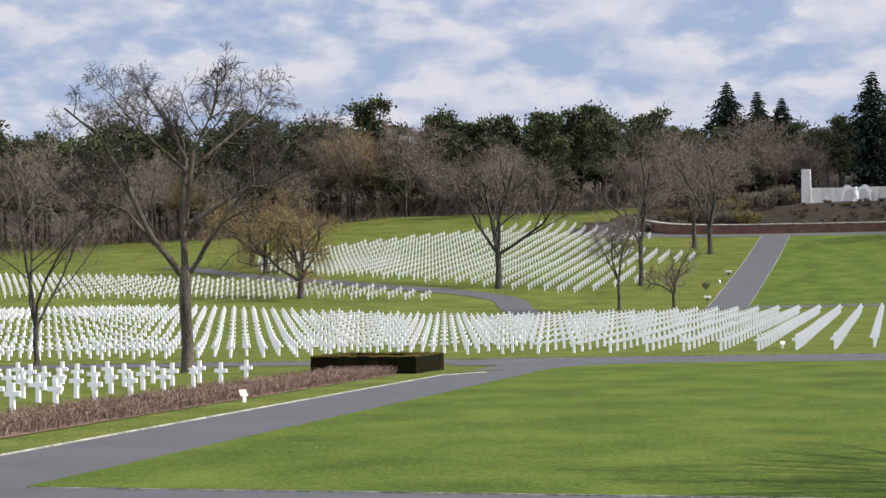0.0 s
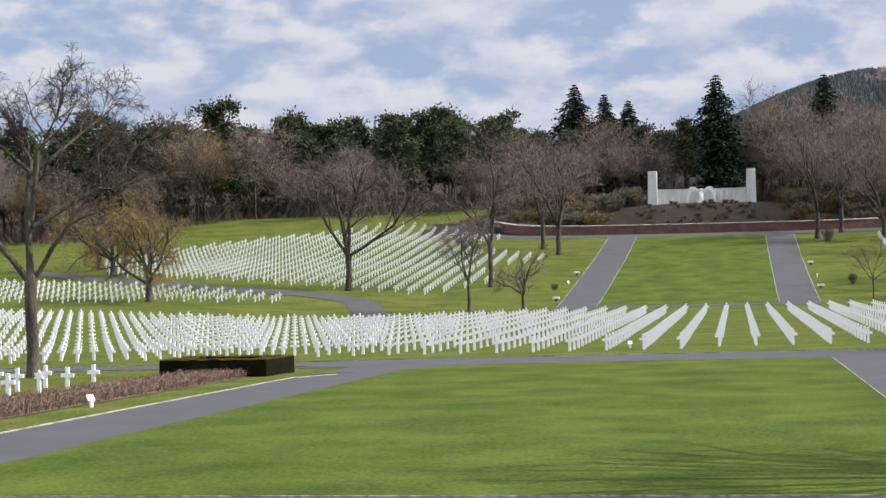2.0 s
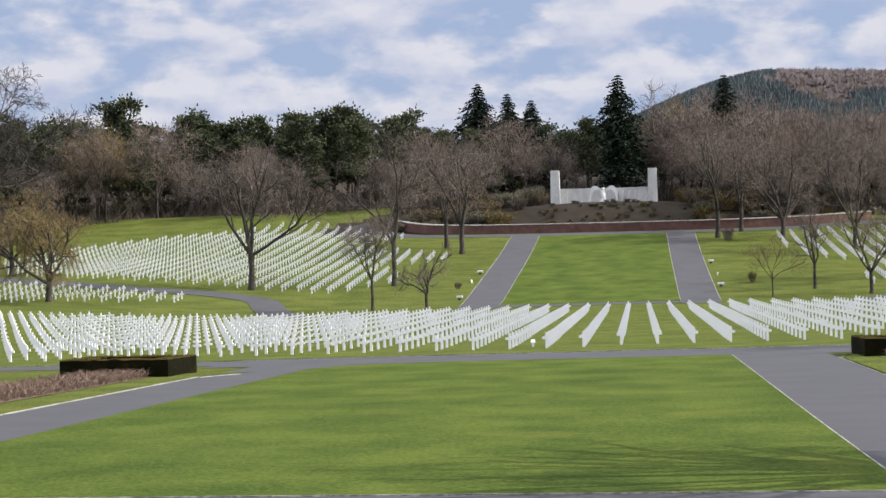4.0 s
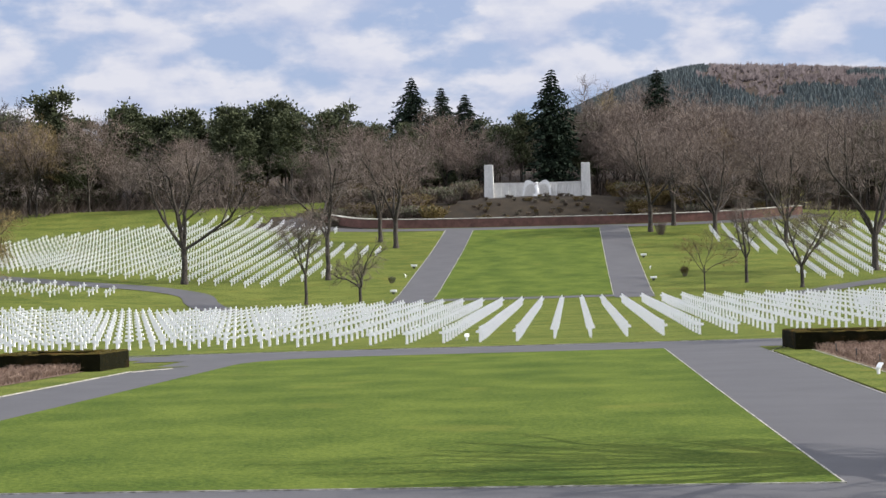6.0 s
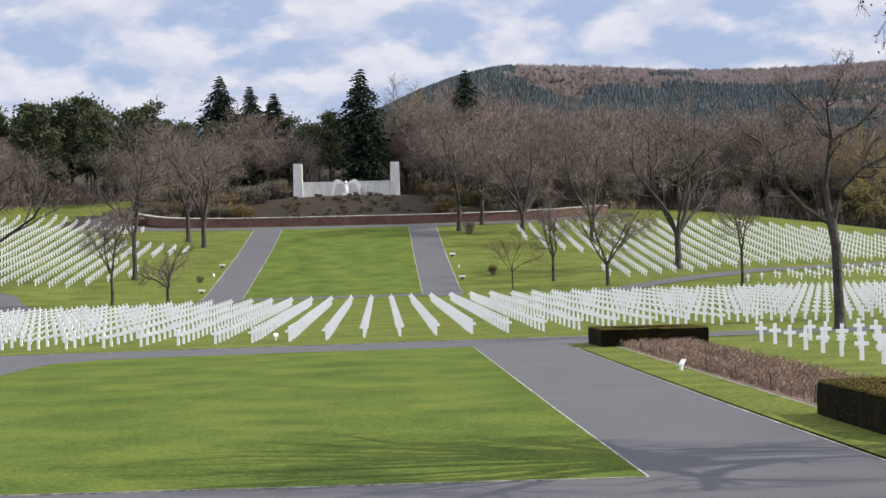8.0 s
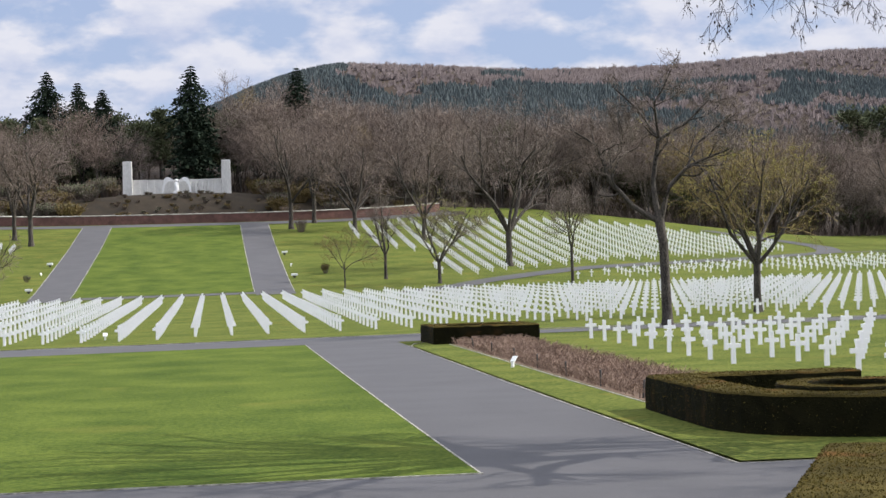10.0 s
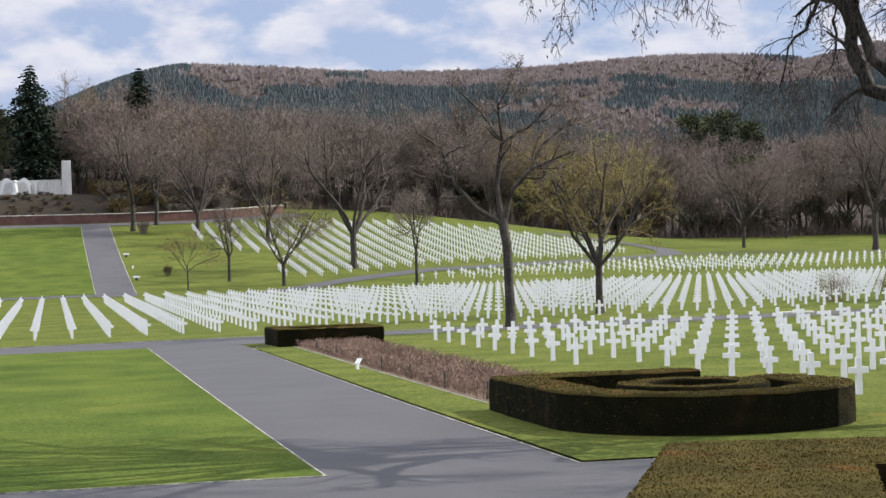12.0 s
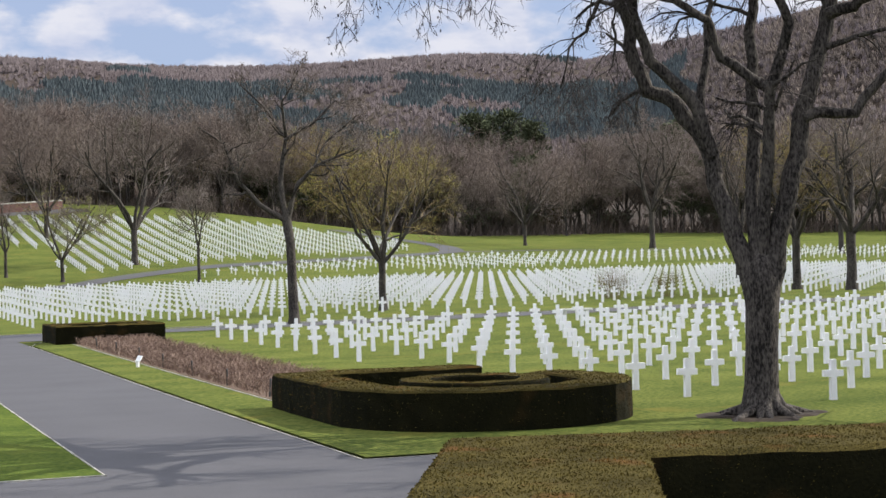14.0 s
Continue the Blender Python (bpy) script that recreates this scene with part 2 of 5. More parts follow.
mx = (GX[:-1, :-1] + GX[1:, 1:]).ravel() / 2
my = (GY[:-1, :-1] + GY[1:, 1:]).ravel() / 2
wooded = (my > 398 + 14 * np.sin(mx / 23)) | (np.abs(mx) > 240)
mound = (my > 348) & (np.abs(mx + 6) < 50 + 6 * np.sin(my / 5)) & ~wooded
kinds = np.where(wooded, 1, np.where(mound, 2, 0)).astype(np.int32)
ground.data.polygons.foreach_set("material_index", kinds)
tagged(ground, "short green grass over gently rising ground, brown under the woods", "ground", kind="structure")


def ribbon(name, mat, line, width, dz, label, category, stepm=1.5, thick=0.0, low=-0.05):
    """A strip of even width along a line, on the ground; thick gives it upright sides."""
    pts = [Vector((*p, 0)) for p in line]
    dense = []
    for i in range(len(pts) - 1):
        p0, p1, p2, p3 = pts[max(i - 1, 0)], pts[i], pts[i + 1], pts[min(i + 2, len(pts) - 1)]
        n = max(1, int((p2 - p1).length / stepm))
        for j in range(n):
            u = j / n
            dense.append(0.5 * ((2 * p1) + (p2 - p0) * u + (2 * p0 - 5 * p1 + 4 * p2 - p3) * u * u + (3 * p1 - p0 - 3 * p2 + p3) * u ** 3))
    dense.append(pts[-1])
    verts, faces = [], []
    across = max(2, int(width / 1.5) + 1) if not thick else 2
    for i, p in enumerate(dense):
        d = (dense[min(i + 1, len(dense) - 1)] - dense[max(i - 1, 0)]).normalized()
        side = Vector((d.y, -d.x, 0))
        row = [p + side * width * (j / (across - 1) - 0.5) for j in range(across)]
        if thick:
            row = [row[0], row[0], row[1], row[1]]
            tops = (low, dz + thick, dz + thick, low)
        else:
            tops = [dz] * across
        for q, h in zip(row, tops):
            verts.append((q.x, q.y, float(land(q.x, q.y)) + h))
        m = len(row)
        if i:
            for j in range(m - 1):
                a = (i - 1) * m + j
                faces.append((a, a + 1, a + m + 1, a + m))
    return tagged(mesh_ob(name, verts, faces, mat, smooth=not thick), label, category, kind="structure")


def strip(name, mat, x0, x1, y0, y1, dz, label, category, cell=1.5):
    nx_, ny_ = max(2, int((x1 - x0) / cell) + 1), max(2, int((y1 - y0) / cell) + 1)
    A, B = np.meshgrid(np.linspace(x0, x1, nx_), np.linspace(y0, y1, ny_))
    k = np.arange(nx_ * ny_).reshape(ny_, nx_)
    q = np.stack([k[:-1, :-1], k[:-1, 1:], k[1:, 1:], k[1:, :-1]], -1).reshape(-1, 4)
    return tagged(mesh_ob(name, np.stack([A, B, land(A, B) + dz], -1).reshape(-1, 3), q, mat, smooth=True), label, category, kind="structure")


def span(name, mat, y0, y1, left, right, dz, label, category, cell=1.2, cols=14):
    """A cover between two edges that may bend, row by row."""
    ys = np.linspace(y0, y1, int((y1 - y0) / cell) + 2)
    A = np.stack([np.linspace(left(y), right(y), cols) for y in ys])
    B = np.repeat(ys[:, None], cols, 1)
    k = np.arange(len(ys) * cols).reshape(len(ys), cols)
    q = np.stack([k[:-1, :-1], k[:-1, 1:], k[1:, 1:], k[1:, :-1]], -1).reshape(-1, 4)
    return tagged(mesh_ob(name, np.stack([A, B, land(A, B) + dz], -1).reshape(-1, 3), q, mat, smooth=True), label, category, kind="structure")


# roads and lawns
GREY = "grey asphalt path with pale stone edging"
strip("road_west", ASPHALT, -21.1, -11.0, 20, 101, 0.02, GREY, "road")
strip("road_east", ASPHALT, 4.7, 9.82, 33.0, 101, 0.02, GREY, "road")
strip("road_near", ASPHALT, -60, 40, 14, 33.35, 0.028, "grey asphalt drive below the terrace", "road")
strip("road_cross", ASPHALT, -24, 13.5, 97.0, 107.6, 0.024, "grey asphalt crossing before the headstones", "road")
strip("road_cross_west", ASPHALT, -130, -24, 100.0, 106.0, 0.024, "narrow grey asphalt road before the headstones", "road")
strip("road_cross_east", ASPHALT, 13.5, 130, 101.0, 106.2, 0.024, "narrow grey asphalt road before the headstones", "road")
strip("road_upper_west", ASPHALT, -23.4, -18.2, 230, 341, 0.05, GREY, "road")
strip("road_upper_east", ASPHALT, 5.5, 10.6, 230, 341, 0.05, GREY, "road")
strip("road_upper_cross", ASPHALT, -23.4, 10.6, 232.5, 236.5, 0.045, GREY, "road")
ribbon("road_top", ASPHALT, [(-56, 357), (-47, 347), (-32, 342.5), (-6, 341.5), (19, 342.5), (34, 347), (47, 355)], 5.5, 0.055, "grey asphalt road under the memorial wall", "road")
ribbon("path_west", ASPHALT, [(-42, 221), (-46, 229), (-49.2, 238), (-52.3, 247.5), (-58.7, 253), (-65, 255), (-71, 256), (-77.5, 258), (-88, 263), (-98.7, 270.5), (-110, 282), (-122, 296)], 4.6, 0.06, "curving grey asphalt path", "path")
PATH_EAST = [(24, 222), (29, 230.5), (33.0, 236.2), (35.5, 240.5), (39.2, 244.6), (43.0, 248.2), (46.8, 251.1), (50.6, 254.1), (54.4, 256.3), (63.4, 258.8), (79.6, 263.2), (93.9, 270.5), (99.5, 285.2), (100.0, 297.0), (97.5, 310), (91, 326)]
ribbon("path_east", ASPHALT, PATH_EAST, 4.0, 0.06, "curving grey asphalt path", "path")
ribbon("path_far_east", ASPHALT, [(93.9, 270.5), (101.5, 273.1), (113.6, 279.1), (123.6, 279.0), (129.5, 264.0)], 3.0, 0.055, "narrow grey asphalt path behind the graves", "path")


def lawn_left(y):
    return -17.0 if y < 90 else -17.0 + 5.5 * (1 - math.sqrt(max(0.0, 1 - ((y - 90) / 7.0) ** 2)))


span("lawn_near", LAWN, 33.35, 97.0, lawn_left, lambda y: 4.83, 0.05, "wide mown green lawn before the headstones", "lawn", 0.9, 20)
span("lawn_upper", LAWN, 236.5, 338.5, lambda y: -18.1, lambda y: 5.4, 0.07, "mown green lawn climbing to the memorial", "lawn", 1.4, 16)
EDGE = "pale stone edging along the asphalt"
for name, line in (("kerb_lawn_east", [(4.86, 33.3), (4.86, 96.8)]), ("kerb_lawn_near", [(4.9, 33.3), (-16.9, 33.2)]),
                   ("kerb_east", [(9.80, 33.34), (9.80, 86.0), (9.90, 91), (10.95, 95), (13.35, 97.1)]),
                   ("kerb_near_east", [(9.80, 33.33), (16, 33.33)]),
                   ("kerb_west", [(-21.15, 30), (-21.15, 80), (-20.9, 84.5), (-20.3, 86.5), (-19.6, 87.6)]),
                   ("kerb_cross", [(-60, 106.1), (-24, 107.7), (13.5, 107.7), (60, 106.3)]),
                   ("kerb_upper_west", [(-18.15, 236.5), (-18.15, 338)]), ("kerb_upper_east", [(5.45, 236.5), (5.45, 338)]),
                   ("kerb_outer_west", [(-23.45, 236), (-23.45, 339)]), ("kerb_outer_east", [(10.65, 236), (10.65, 339)])):
    raised = 0.018 if name in ("kerb_east", "kerb_near_east") else 0.035
    ribbon(name, KERB, line, 0.07 if name == "kerb_west" or "upper" in name or "outer" in name else 0.036, 0.02, EDGE, "kerb", thick=raised)
# verges at the ends of the flower beds
span("verge_west", GRASS, 34, 90, lambda y: -30.0, lambda y: -21.2 if y < 85 else -21.2 + 2.0 * ((y - 85) / 5) ** 2, 0.035, "mown grass verge by the flower bed", "grass", 1.0, 8)
span("verge_east", GRASS, 33.5, 97, lambda y: 9.9 if y < 90 else 9.9 + 3.4 * ((y - 90) / 7) ** 2, lambda y: 19.0, 0.055, "mown grass verge by the flower bed", "grass", 1.0, 8)

# ---- headstones ----
def cross_bm():
    """A marble cross: shaft, arms and head in one outline, with chamfered edges."""
    bm = bmesh.new()
    s, a, d = 0.086, 0.285, 0.06
    outline = [(-s, -0.05), (s, -0.05), (s * 0.94, 0.60), (a, 0.61), (a, 0.77), (s * 0.94, 0.78), (s * 0.92, 1.05),
               (-s * 0.92, 1.05), (-s * 0.94, 0.78), (-a, 0.77), (-a, 0.61), (-s * 0.94, 0.60)]
    f = bm.faces.new([bm.verts.new((x, -d, z)) for x, z in outline])
    out = bmesh.ops.extrude_face_region(bm, geom=[f])
    bmesh.ops.translate(bm, verts=[v for v in out["geom"] if isinstance(v, bmesh.types.BMVert)], vec=(0, 2 * d, 0))
    bmesh.ops.recalc_face_normals(bm, faces=bm.faces)
    return bm


def star_bm():
    """A marble six-pointed star on a shaft."""
    bm = bmesh.new()
    d = 0.055
    ring = []
    for i in range(12):
        r, t = (0.24 if i % 2 == 0 else 0.135), radians(30 * i)
        ring.append((r * math.sin(t), 0.81 + r * math.cos(t)))
    ring.reverse()
    cut = [p for p in ring]
    outline = []
    for i, (x, z) in enumerate(cut):
        if z < 0.60 and abs(x) < 0.01:
            outline += [(-0.075, 0.62), (-0.08, -0.05), (0.08, -0.05), (0.075, 0.62)]
        else:
            outline.append((x, z))
    f = bm.faces.new([bm.verts.new((x, -d, z)) for x, z in outline])
    out = bmesh.ops.extrude_face_region(bm, geom=[f])
    bmesh.ops.translate(bm, verts=[v for v in out["geom"] if isinstance(v, bmesh.types.BMVert)], vec=(0, 2 * d, 0))
    bmesh.ops.recalc_face_normals(bm, faces=bm.faces)
    return bm


def to_mesh(bm, name, mat):
    me = bpy.data.meshes.new(name)
    bm.to_mesh(me)
    bm.free()
    me.materials.append(mat)
    return me


CROSS_MESH, STAR_MESH = to_mesh(cross_bm(), "headstone_cross", MARBLE), to_mesh(star_bm(), "headstone_star", MARBLE)


def within(poly, x, y):
    hit = False
    for (ax, ay), (bx, by) in zip(poly, poly[1:] + poly[:1]):
        if (ay > y) != (by > y) and x < (bx - ax) * (y - ay) / (by - ay) + ax:
            hit = not hit
    return hit




def off_path(x, y, gap=3.0):
    """True where a stone stands clear of the curving path."""
    p = Vector((x, y))
    for a, b in zip(PATH_EAST, PATH_EAST[1:]):
        a, b = Vector(a), Vector(b)
        u = min(1.0, max(0.0, (p - a).dot(b - a) / (b - a).length_squared))
        if (a.lerp(b, u) - p).length < gap:
            return False
    return True


def plot(poly, x0, y0, dx=2.4, dy=3.4):
    xs, ys = [p[0] for p in poly], [p[1] for p in poly]
    out = []
    for i in range(math.ceil((min(xs) - x0) / dx), int((max(xs) - x0) / dx) + 2):
        for j in range(math.ceil((min(ys) - y0) / dy), int((max(ys) - y0) / dy) + 2):
            if within(poly, x0 + dx * i, y0 + dy * j) and off_path(x0 + dx * i, y0 + dy * j):
                out.append((x0 + dx * i, y0 + dy * j))
    return out


STARS = random.Random(5)


def single_stones(spots, group):
    for x, y in spots:
        star = STARS.random() < 0.03
        ob = new("headstone_star" if star else "headstone_cross", STAR_MESH if star else CROSS_MESH)
        ob.matrix_basis = pose(x, y, float(land(x, y)) - 0.01, STARS.gauss(0, 0.3), STARS.gauss(0, 0.4), STARS.gauss(0, 0.8))
        tagged(ob, "white marble star headstone standing in grass" if star else "white marble cross headstone standing in grass", "headstone", group)


CV = np.array([v.co[:] for v in CROSS_MESH.vertices])
CF = [list(p.vertices) for p in CROSS_MESH.polygons]


def stone_field(name, spots, label):
    verts, faces = [], []
    for k, (x, y) in enumerate(spots):
        turn = STARS.gauss(0, 0.012)
        c, s = math.cos(turn), math.sin(turn)
        v = CV @ np.array([[c, s, 0], [-s, c, 0], [0, 0, 1]]) + (x, y, float(land(x, y)) - 0.01)
        verts.append(v)
        faces += [[i + k * len(CV) for i in f] for f in CF]
    tagged(mesh_ob(name, np.concatenate(verts), faces, MARBLE), label, "headstones", kind="stuff")


NEAR_EAST = [(18.8, 63), (20.9, 63), (20.9, 42.5), (23.3, 38.5), (36, 38.5), (68, 66), (68, 93), (18.8, 93)]
NEAR_WEST = [(-28.2, 54.5), (-28.2, 79.5), (-45, 79.5), (-45, 54.5)]
FRONT = [(-125, 116), (108, 119), (125, 150), (118, 204), (99, 204), (80, 208), (63, 209), (46, 212), (30, 216), (12, 218), (-25, 218), (-38, 214), (-58, 206), (-78, 202), (-98, 203), (-125, 206)]
BAND_WEST = [(-150, 246), (-127, 244), (-105, 241.5), (-90, 238.5), (-72, 240.5), (-62.5, 243.5), (-62, 247), (-68, 250.5), (-75.6, 253), (-88, 257.5), (-102, 262), (-116, 268), (-143, 274), (-150, 275)]
HILL_WEST = [(-43, 255.5), (-49, 257.3), (-58.8, 261.4), (-70, 264.6), (-81, 267.8), (-93.3, 270.8), (-100, 278), (-110, 305.7), (-101.3, 325.6), (-94.8, 333), (-87.2, 344), (-80.6, 349), (-73, 358), (-65.7, 360), (-54, 352), (-43.1, 342), (-49.6, 323.7), (-32.4, 307.9), (-31.3, 299.4), (-43.2, 294.1), (-35.5, 275.5), (-37.6, 266)]
HILL_EAST = [(33.9, 250.5), (37.0, 250.3), (40.6, 253.2), (44.9, 256.8), (48.3, 259.2), (50.8, 260.1), (57.6, 263.4), (64.9, 264.8), (76.3, 267.4), (80.4, 267.4), (90, 277), (93, 292), (88, 305), (80, 318), (70, 328), (58, 333), (45, 336), (36, 338), (23.7, 330.1), (25.9, 298.3), (35.6, 282.7), (33.3, 268.2), (30, 256)]
BAND_EAST = [(48.0, 238.3), (51.9, 240.9), (57.3, 240.4), (64.7, 241.2), (73.6, 243.7), (87.8, 236.4), (95.7, 235.2), (106.5, 240.6), (119.3, 243.2), (150, 238), (178, 235), (178, 252), (150, 257), (126.1, 257.1), (113.7, 256.8), (104.8, 257.6), (96.0, 258.5), (88.0, 256.2), (77.4, 255.9), (68.3, 254.3), (58.3, 249.7), (49.8, 244.0)]
near = plot(NEAR_EAST, 19.4, 40.45, 2.52, 3.22)
near.sort(key=lambda p: p[0] ** 2 + p[1] ** 2)
west = plot(NEAR_WEST, -28.9, 55.8, 2.3, 3.25)
single_stones(west, "headstones of the west near plot")
single_stones(near[:240], "headstones of the east near plot")
stone_field("headstone_field", near[240:], "white marble crosses in straight rows on grass")
for poly, y0, dy in ((FRONT, 120.8, 3.23), (BAND_WEST, 123.2, 2.15), (HILL_WEST, 123.2, 2.35), (HILL_EAST, 123.2, 2.15), (BAND_EAST, 123.2, 2.5)):
    stone_field("headstone_field", plot(poly, -1.2, y0, 2.4, dy), "white marble crosses in straight rows on grass")


# ---- hedges ----
def hedge_wall(bm, line, width, h, closed, rng, cell=0.28):
    """A clipped hedge of square section along a line, with a slightly uneven skin."""
    pts = [Vector((*p, 0)) for p in line]
    n = len(pts)
    dense = []

    def bend(i):
        """The turn of the line at a point, as an angle."""
        if not closed and i in (0, n - 1):
            return 0.0
        return (pts[i] - pts[i - 1]).angle(pts[(i + 1) % n] - pts[i])
    for i in range(n if closed else n - 1):
        a, b = pts[i], pts[(i + 1) % n]
        L = (b - a).length
        ta, tb = (width * 0.52 * math.tan(bend(k) / 2) if bend(k) > 0.5 else 0.0 for k in (i, (i + 1) % n))
        dense.append(a)
        m = max(1, int((L - ta - tb) / cell))
        dense += [a.lerp(b, (ta + (L - ta - tb) * j / m) / L) for j in range(0 if ta else 1, m + (1 if tb else 0))]
    if not closed:
        dense.append(pts[-1])
    N = len(dense)
    prof = [(-0.5, 0.0), (-0.5, 0.33), (-0.5, 0.66), (-0.49, 0.95), (-0.45, 1.0), (-0.2, 1.0), (0.05, 1.0), (0.28, 1.0), (0.45, 1.0), (0.49, 0.95), (0.5, 0.66), (0.5, 0.33), (0.5, 0.0)]
    rings = []
    for i, p in enumerate(dense):
        a = dense[i - 1] if (closed or i) else p
        b = dense[(i + 1) % N] if (closed or i < N - 1) else p
        d1, d2 = (p - a), (b - p)
        d1 = d1.normalized() if d1.length > 1e-6 else d2.normalized()
        d2 = d2.normalized() if d2.length > 1e-6 else d1
        d = (d1 + d2).normalized()
        side = Vector((d.y, -d.x, 0)) / max(0.5, d.dot(d1))
        ring = []
        for u, v in prof:
            q = p + side * u * width
            k = noise.noise(Vector((q.x * 2.5, q.y * 2.5, v * 3))) * 0.035
            q = q + side.normalized() * (k if u > 0 else -k)
            ring.append(bm.verts.new((q.x, q.y, v * h + (noise.noise(Vector((q.x * 1.7, q.y * 1.7, 4))) * 0.03 if v > 0.9 else 0) - (0.05 if v == 0 else 0))))
        rings.append(ring)
    m = len(prof)
    for i in range(N if closed else N - 1):
        r, s = rings[i], rings[(i + 1) % N]
        for j in range(m - 1):
            bm.faces.new((r[j], r[j + 1], s[j + 1], s[j]))
    if not closed:
        bm.faces.new(rings[0])
        bm.faces.new(list(reversed(rings[-1])))
    bmesh.ops.recalc_face_normals(bm, faces=bm.faces)


def leaf_skin(bm, count, size, rng):
    """Small leaf tips over the faces of a hedge, few on the sides."""
    faces = [f for f in bm.faces]
    areas = np.cumsum([f.calc_area() for f in faces])
    verts, out = [], []
    for _ in range(count):
        f = faces[int(np.searchsorted(areas, rng.random() * areas[-1]))]
        q = [v.co for v in f.verts]
        u, v_ = rng.random(), rng.random()
        c = q[0].lerp(q[1], u).lerp(q[3].lerp(q[2], u), v_) if len(q) == 4 else f.calc_center_median()
        if c.z < 0.02:
            continue
        # most side tips are left out, so the shade-coloured body shows
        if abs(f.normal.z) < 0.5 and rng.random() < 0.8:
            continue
        n = (f.normal * 0.45 + Vector((rng.gauss(0, .6), rng.gauss(0, .6), rng.gauss(0, .25)))).normalized()
        side = n.cross(Vector((rng.gauss(0, 1), rng.gauss(0, 1), rng.gauss(0, 1)))).normalized()
        L = size * rng.uniform(0.7, 1.5)
        k = len(verts)
        base = c - f.normal * 0.01
        verts += [base - side * L * 0.3, base + side * L * 0.3, base + n * L + side * L * 0.12, base + n * L * 0.9 - side * L * 0.12]
        out.append((k, k + 1, k + 2, k + 3))
    return [v[:] for v in verts], out


def hedge(x, y, lines, h, leaves, size, label, seed):
    rng = random.Random(seed)
    top = thing("hedge", x, y, label, "hedge")
    bm = bmesh.new()
    for line, width, closed in lines:
        hedge_wall(bm, line, width, h, closed, rng)
    bm.normal_update()
    v, f = leaf_skin(bm, leaves, size, rng)
    # upward faces get the sun-lightened colour, sides the shade-darkened one
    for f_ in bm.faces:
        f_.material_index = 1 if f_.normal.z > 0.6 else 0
    part("clipped_body", bm, HEDGE_SHADED, top).data.materials.append(HEDGE_LIT_TOP)
    tagged(mesh_ob("leaf_skin", v, f, HEDGE_LEAF, top), kind="stuff")
    return top


def ring(cx, cy, rx, ry, a0=0, a1=360, n=28):
    return [(cx + rx * math.cos(radians(a0 + (a1 - a0) * i / n)), cy + ry * math.sin(radians(a0 + (a1 - a0) * i / n))) for i in range(n + (0 if a1 - a0 == 360 else 1))]


YEW = "dark clipped yew hedge with brown-tipped flat top"
# the scroll-shaped hedge: a long side, a round end and a coil within
scroll = [(5.7, 10.5), (1.6, 10.5), (0.7, 10.3), (0.65, 8.6), (0.65, 4.8)] + ring(3.65, 4.6, 3.0, 3.15, 180, 400, 26)
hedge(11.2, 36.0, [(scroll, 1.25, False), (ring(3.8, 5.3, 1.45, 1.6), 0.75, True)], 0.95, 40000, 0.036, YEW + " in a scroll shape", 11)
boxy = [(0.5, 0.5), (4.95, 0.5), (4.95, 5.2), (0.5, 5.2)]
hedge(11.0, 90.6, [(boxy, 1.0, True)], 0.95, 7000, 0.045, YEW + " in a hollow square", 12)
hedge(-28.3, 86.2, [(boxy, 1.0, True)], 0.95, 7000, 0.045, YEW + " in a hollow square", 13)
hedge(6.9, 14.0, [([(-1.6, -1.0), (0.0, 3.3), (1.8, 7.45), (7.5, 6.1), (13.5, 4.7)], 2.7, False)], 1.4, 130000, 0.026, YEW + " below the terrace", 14)


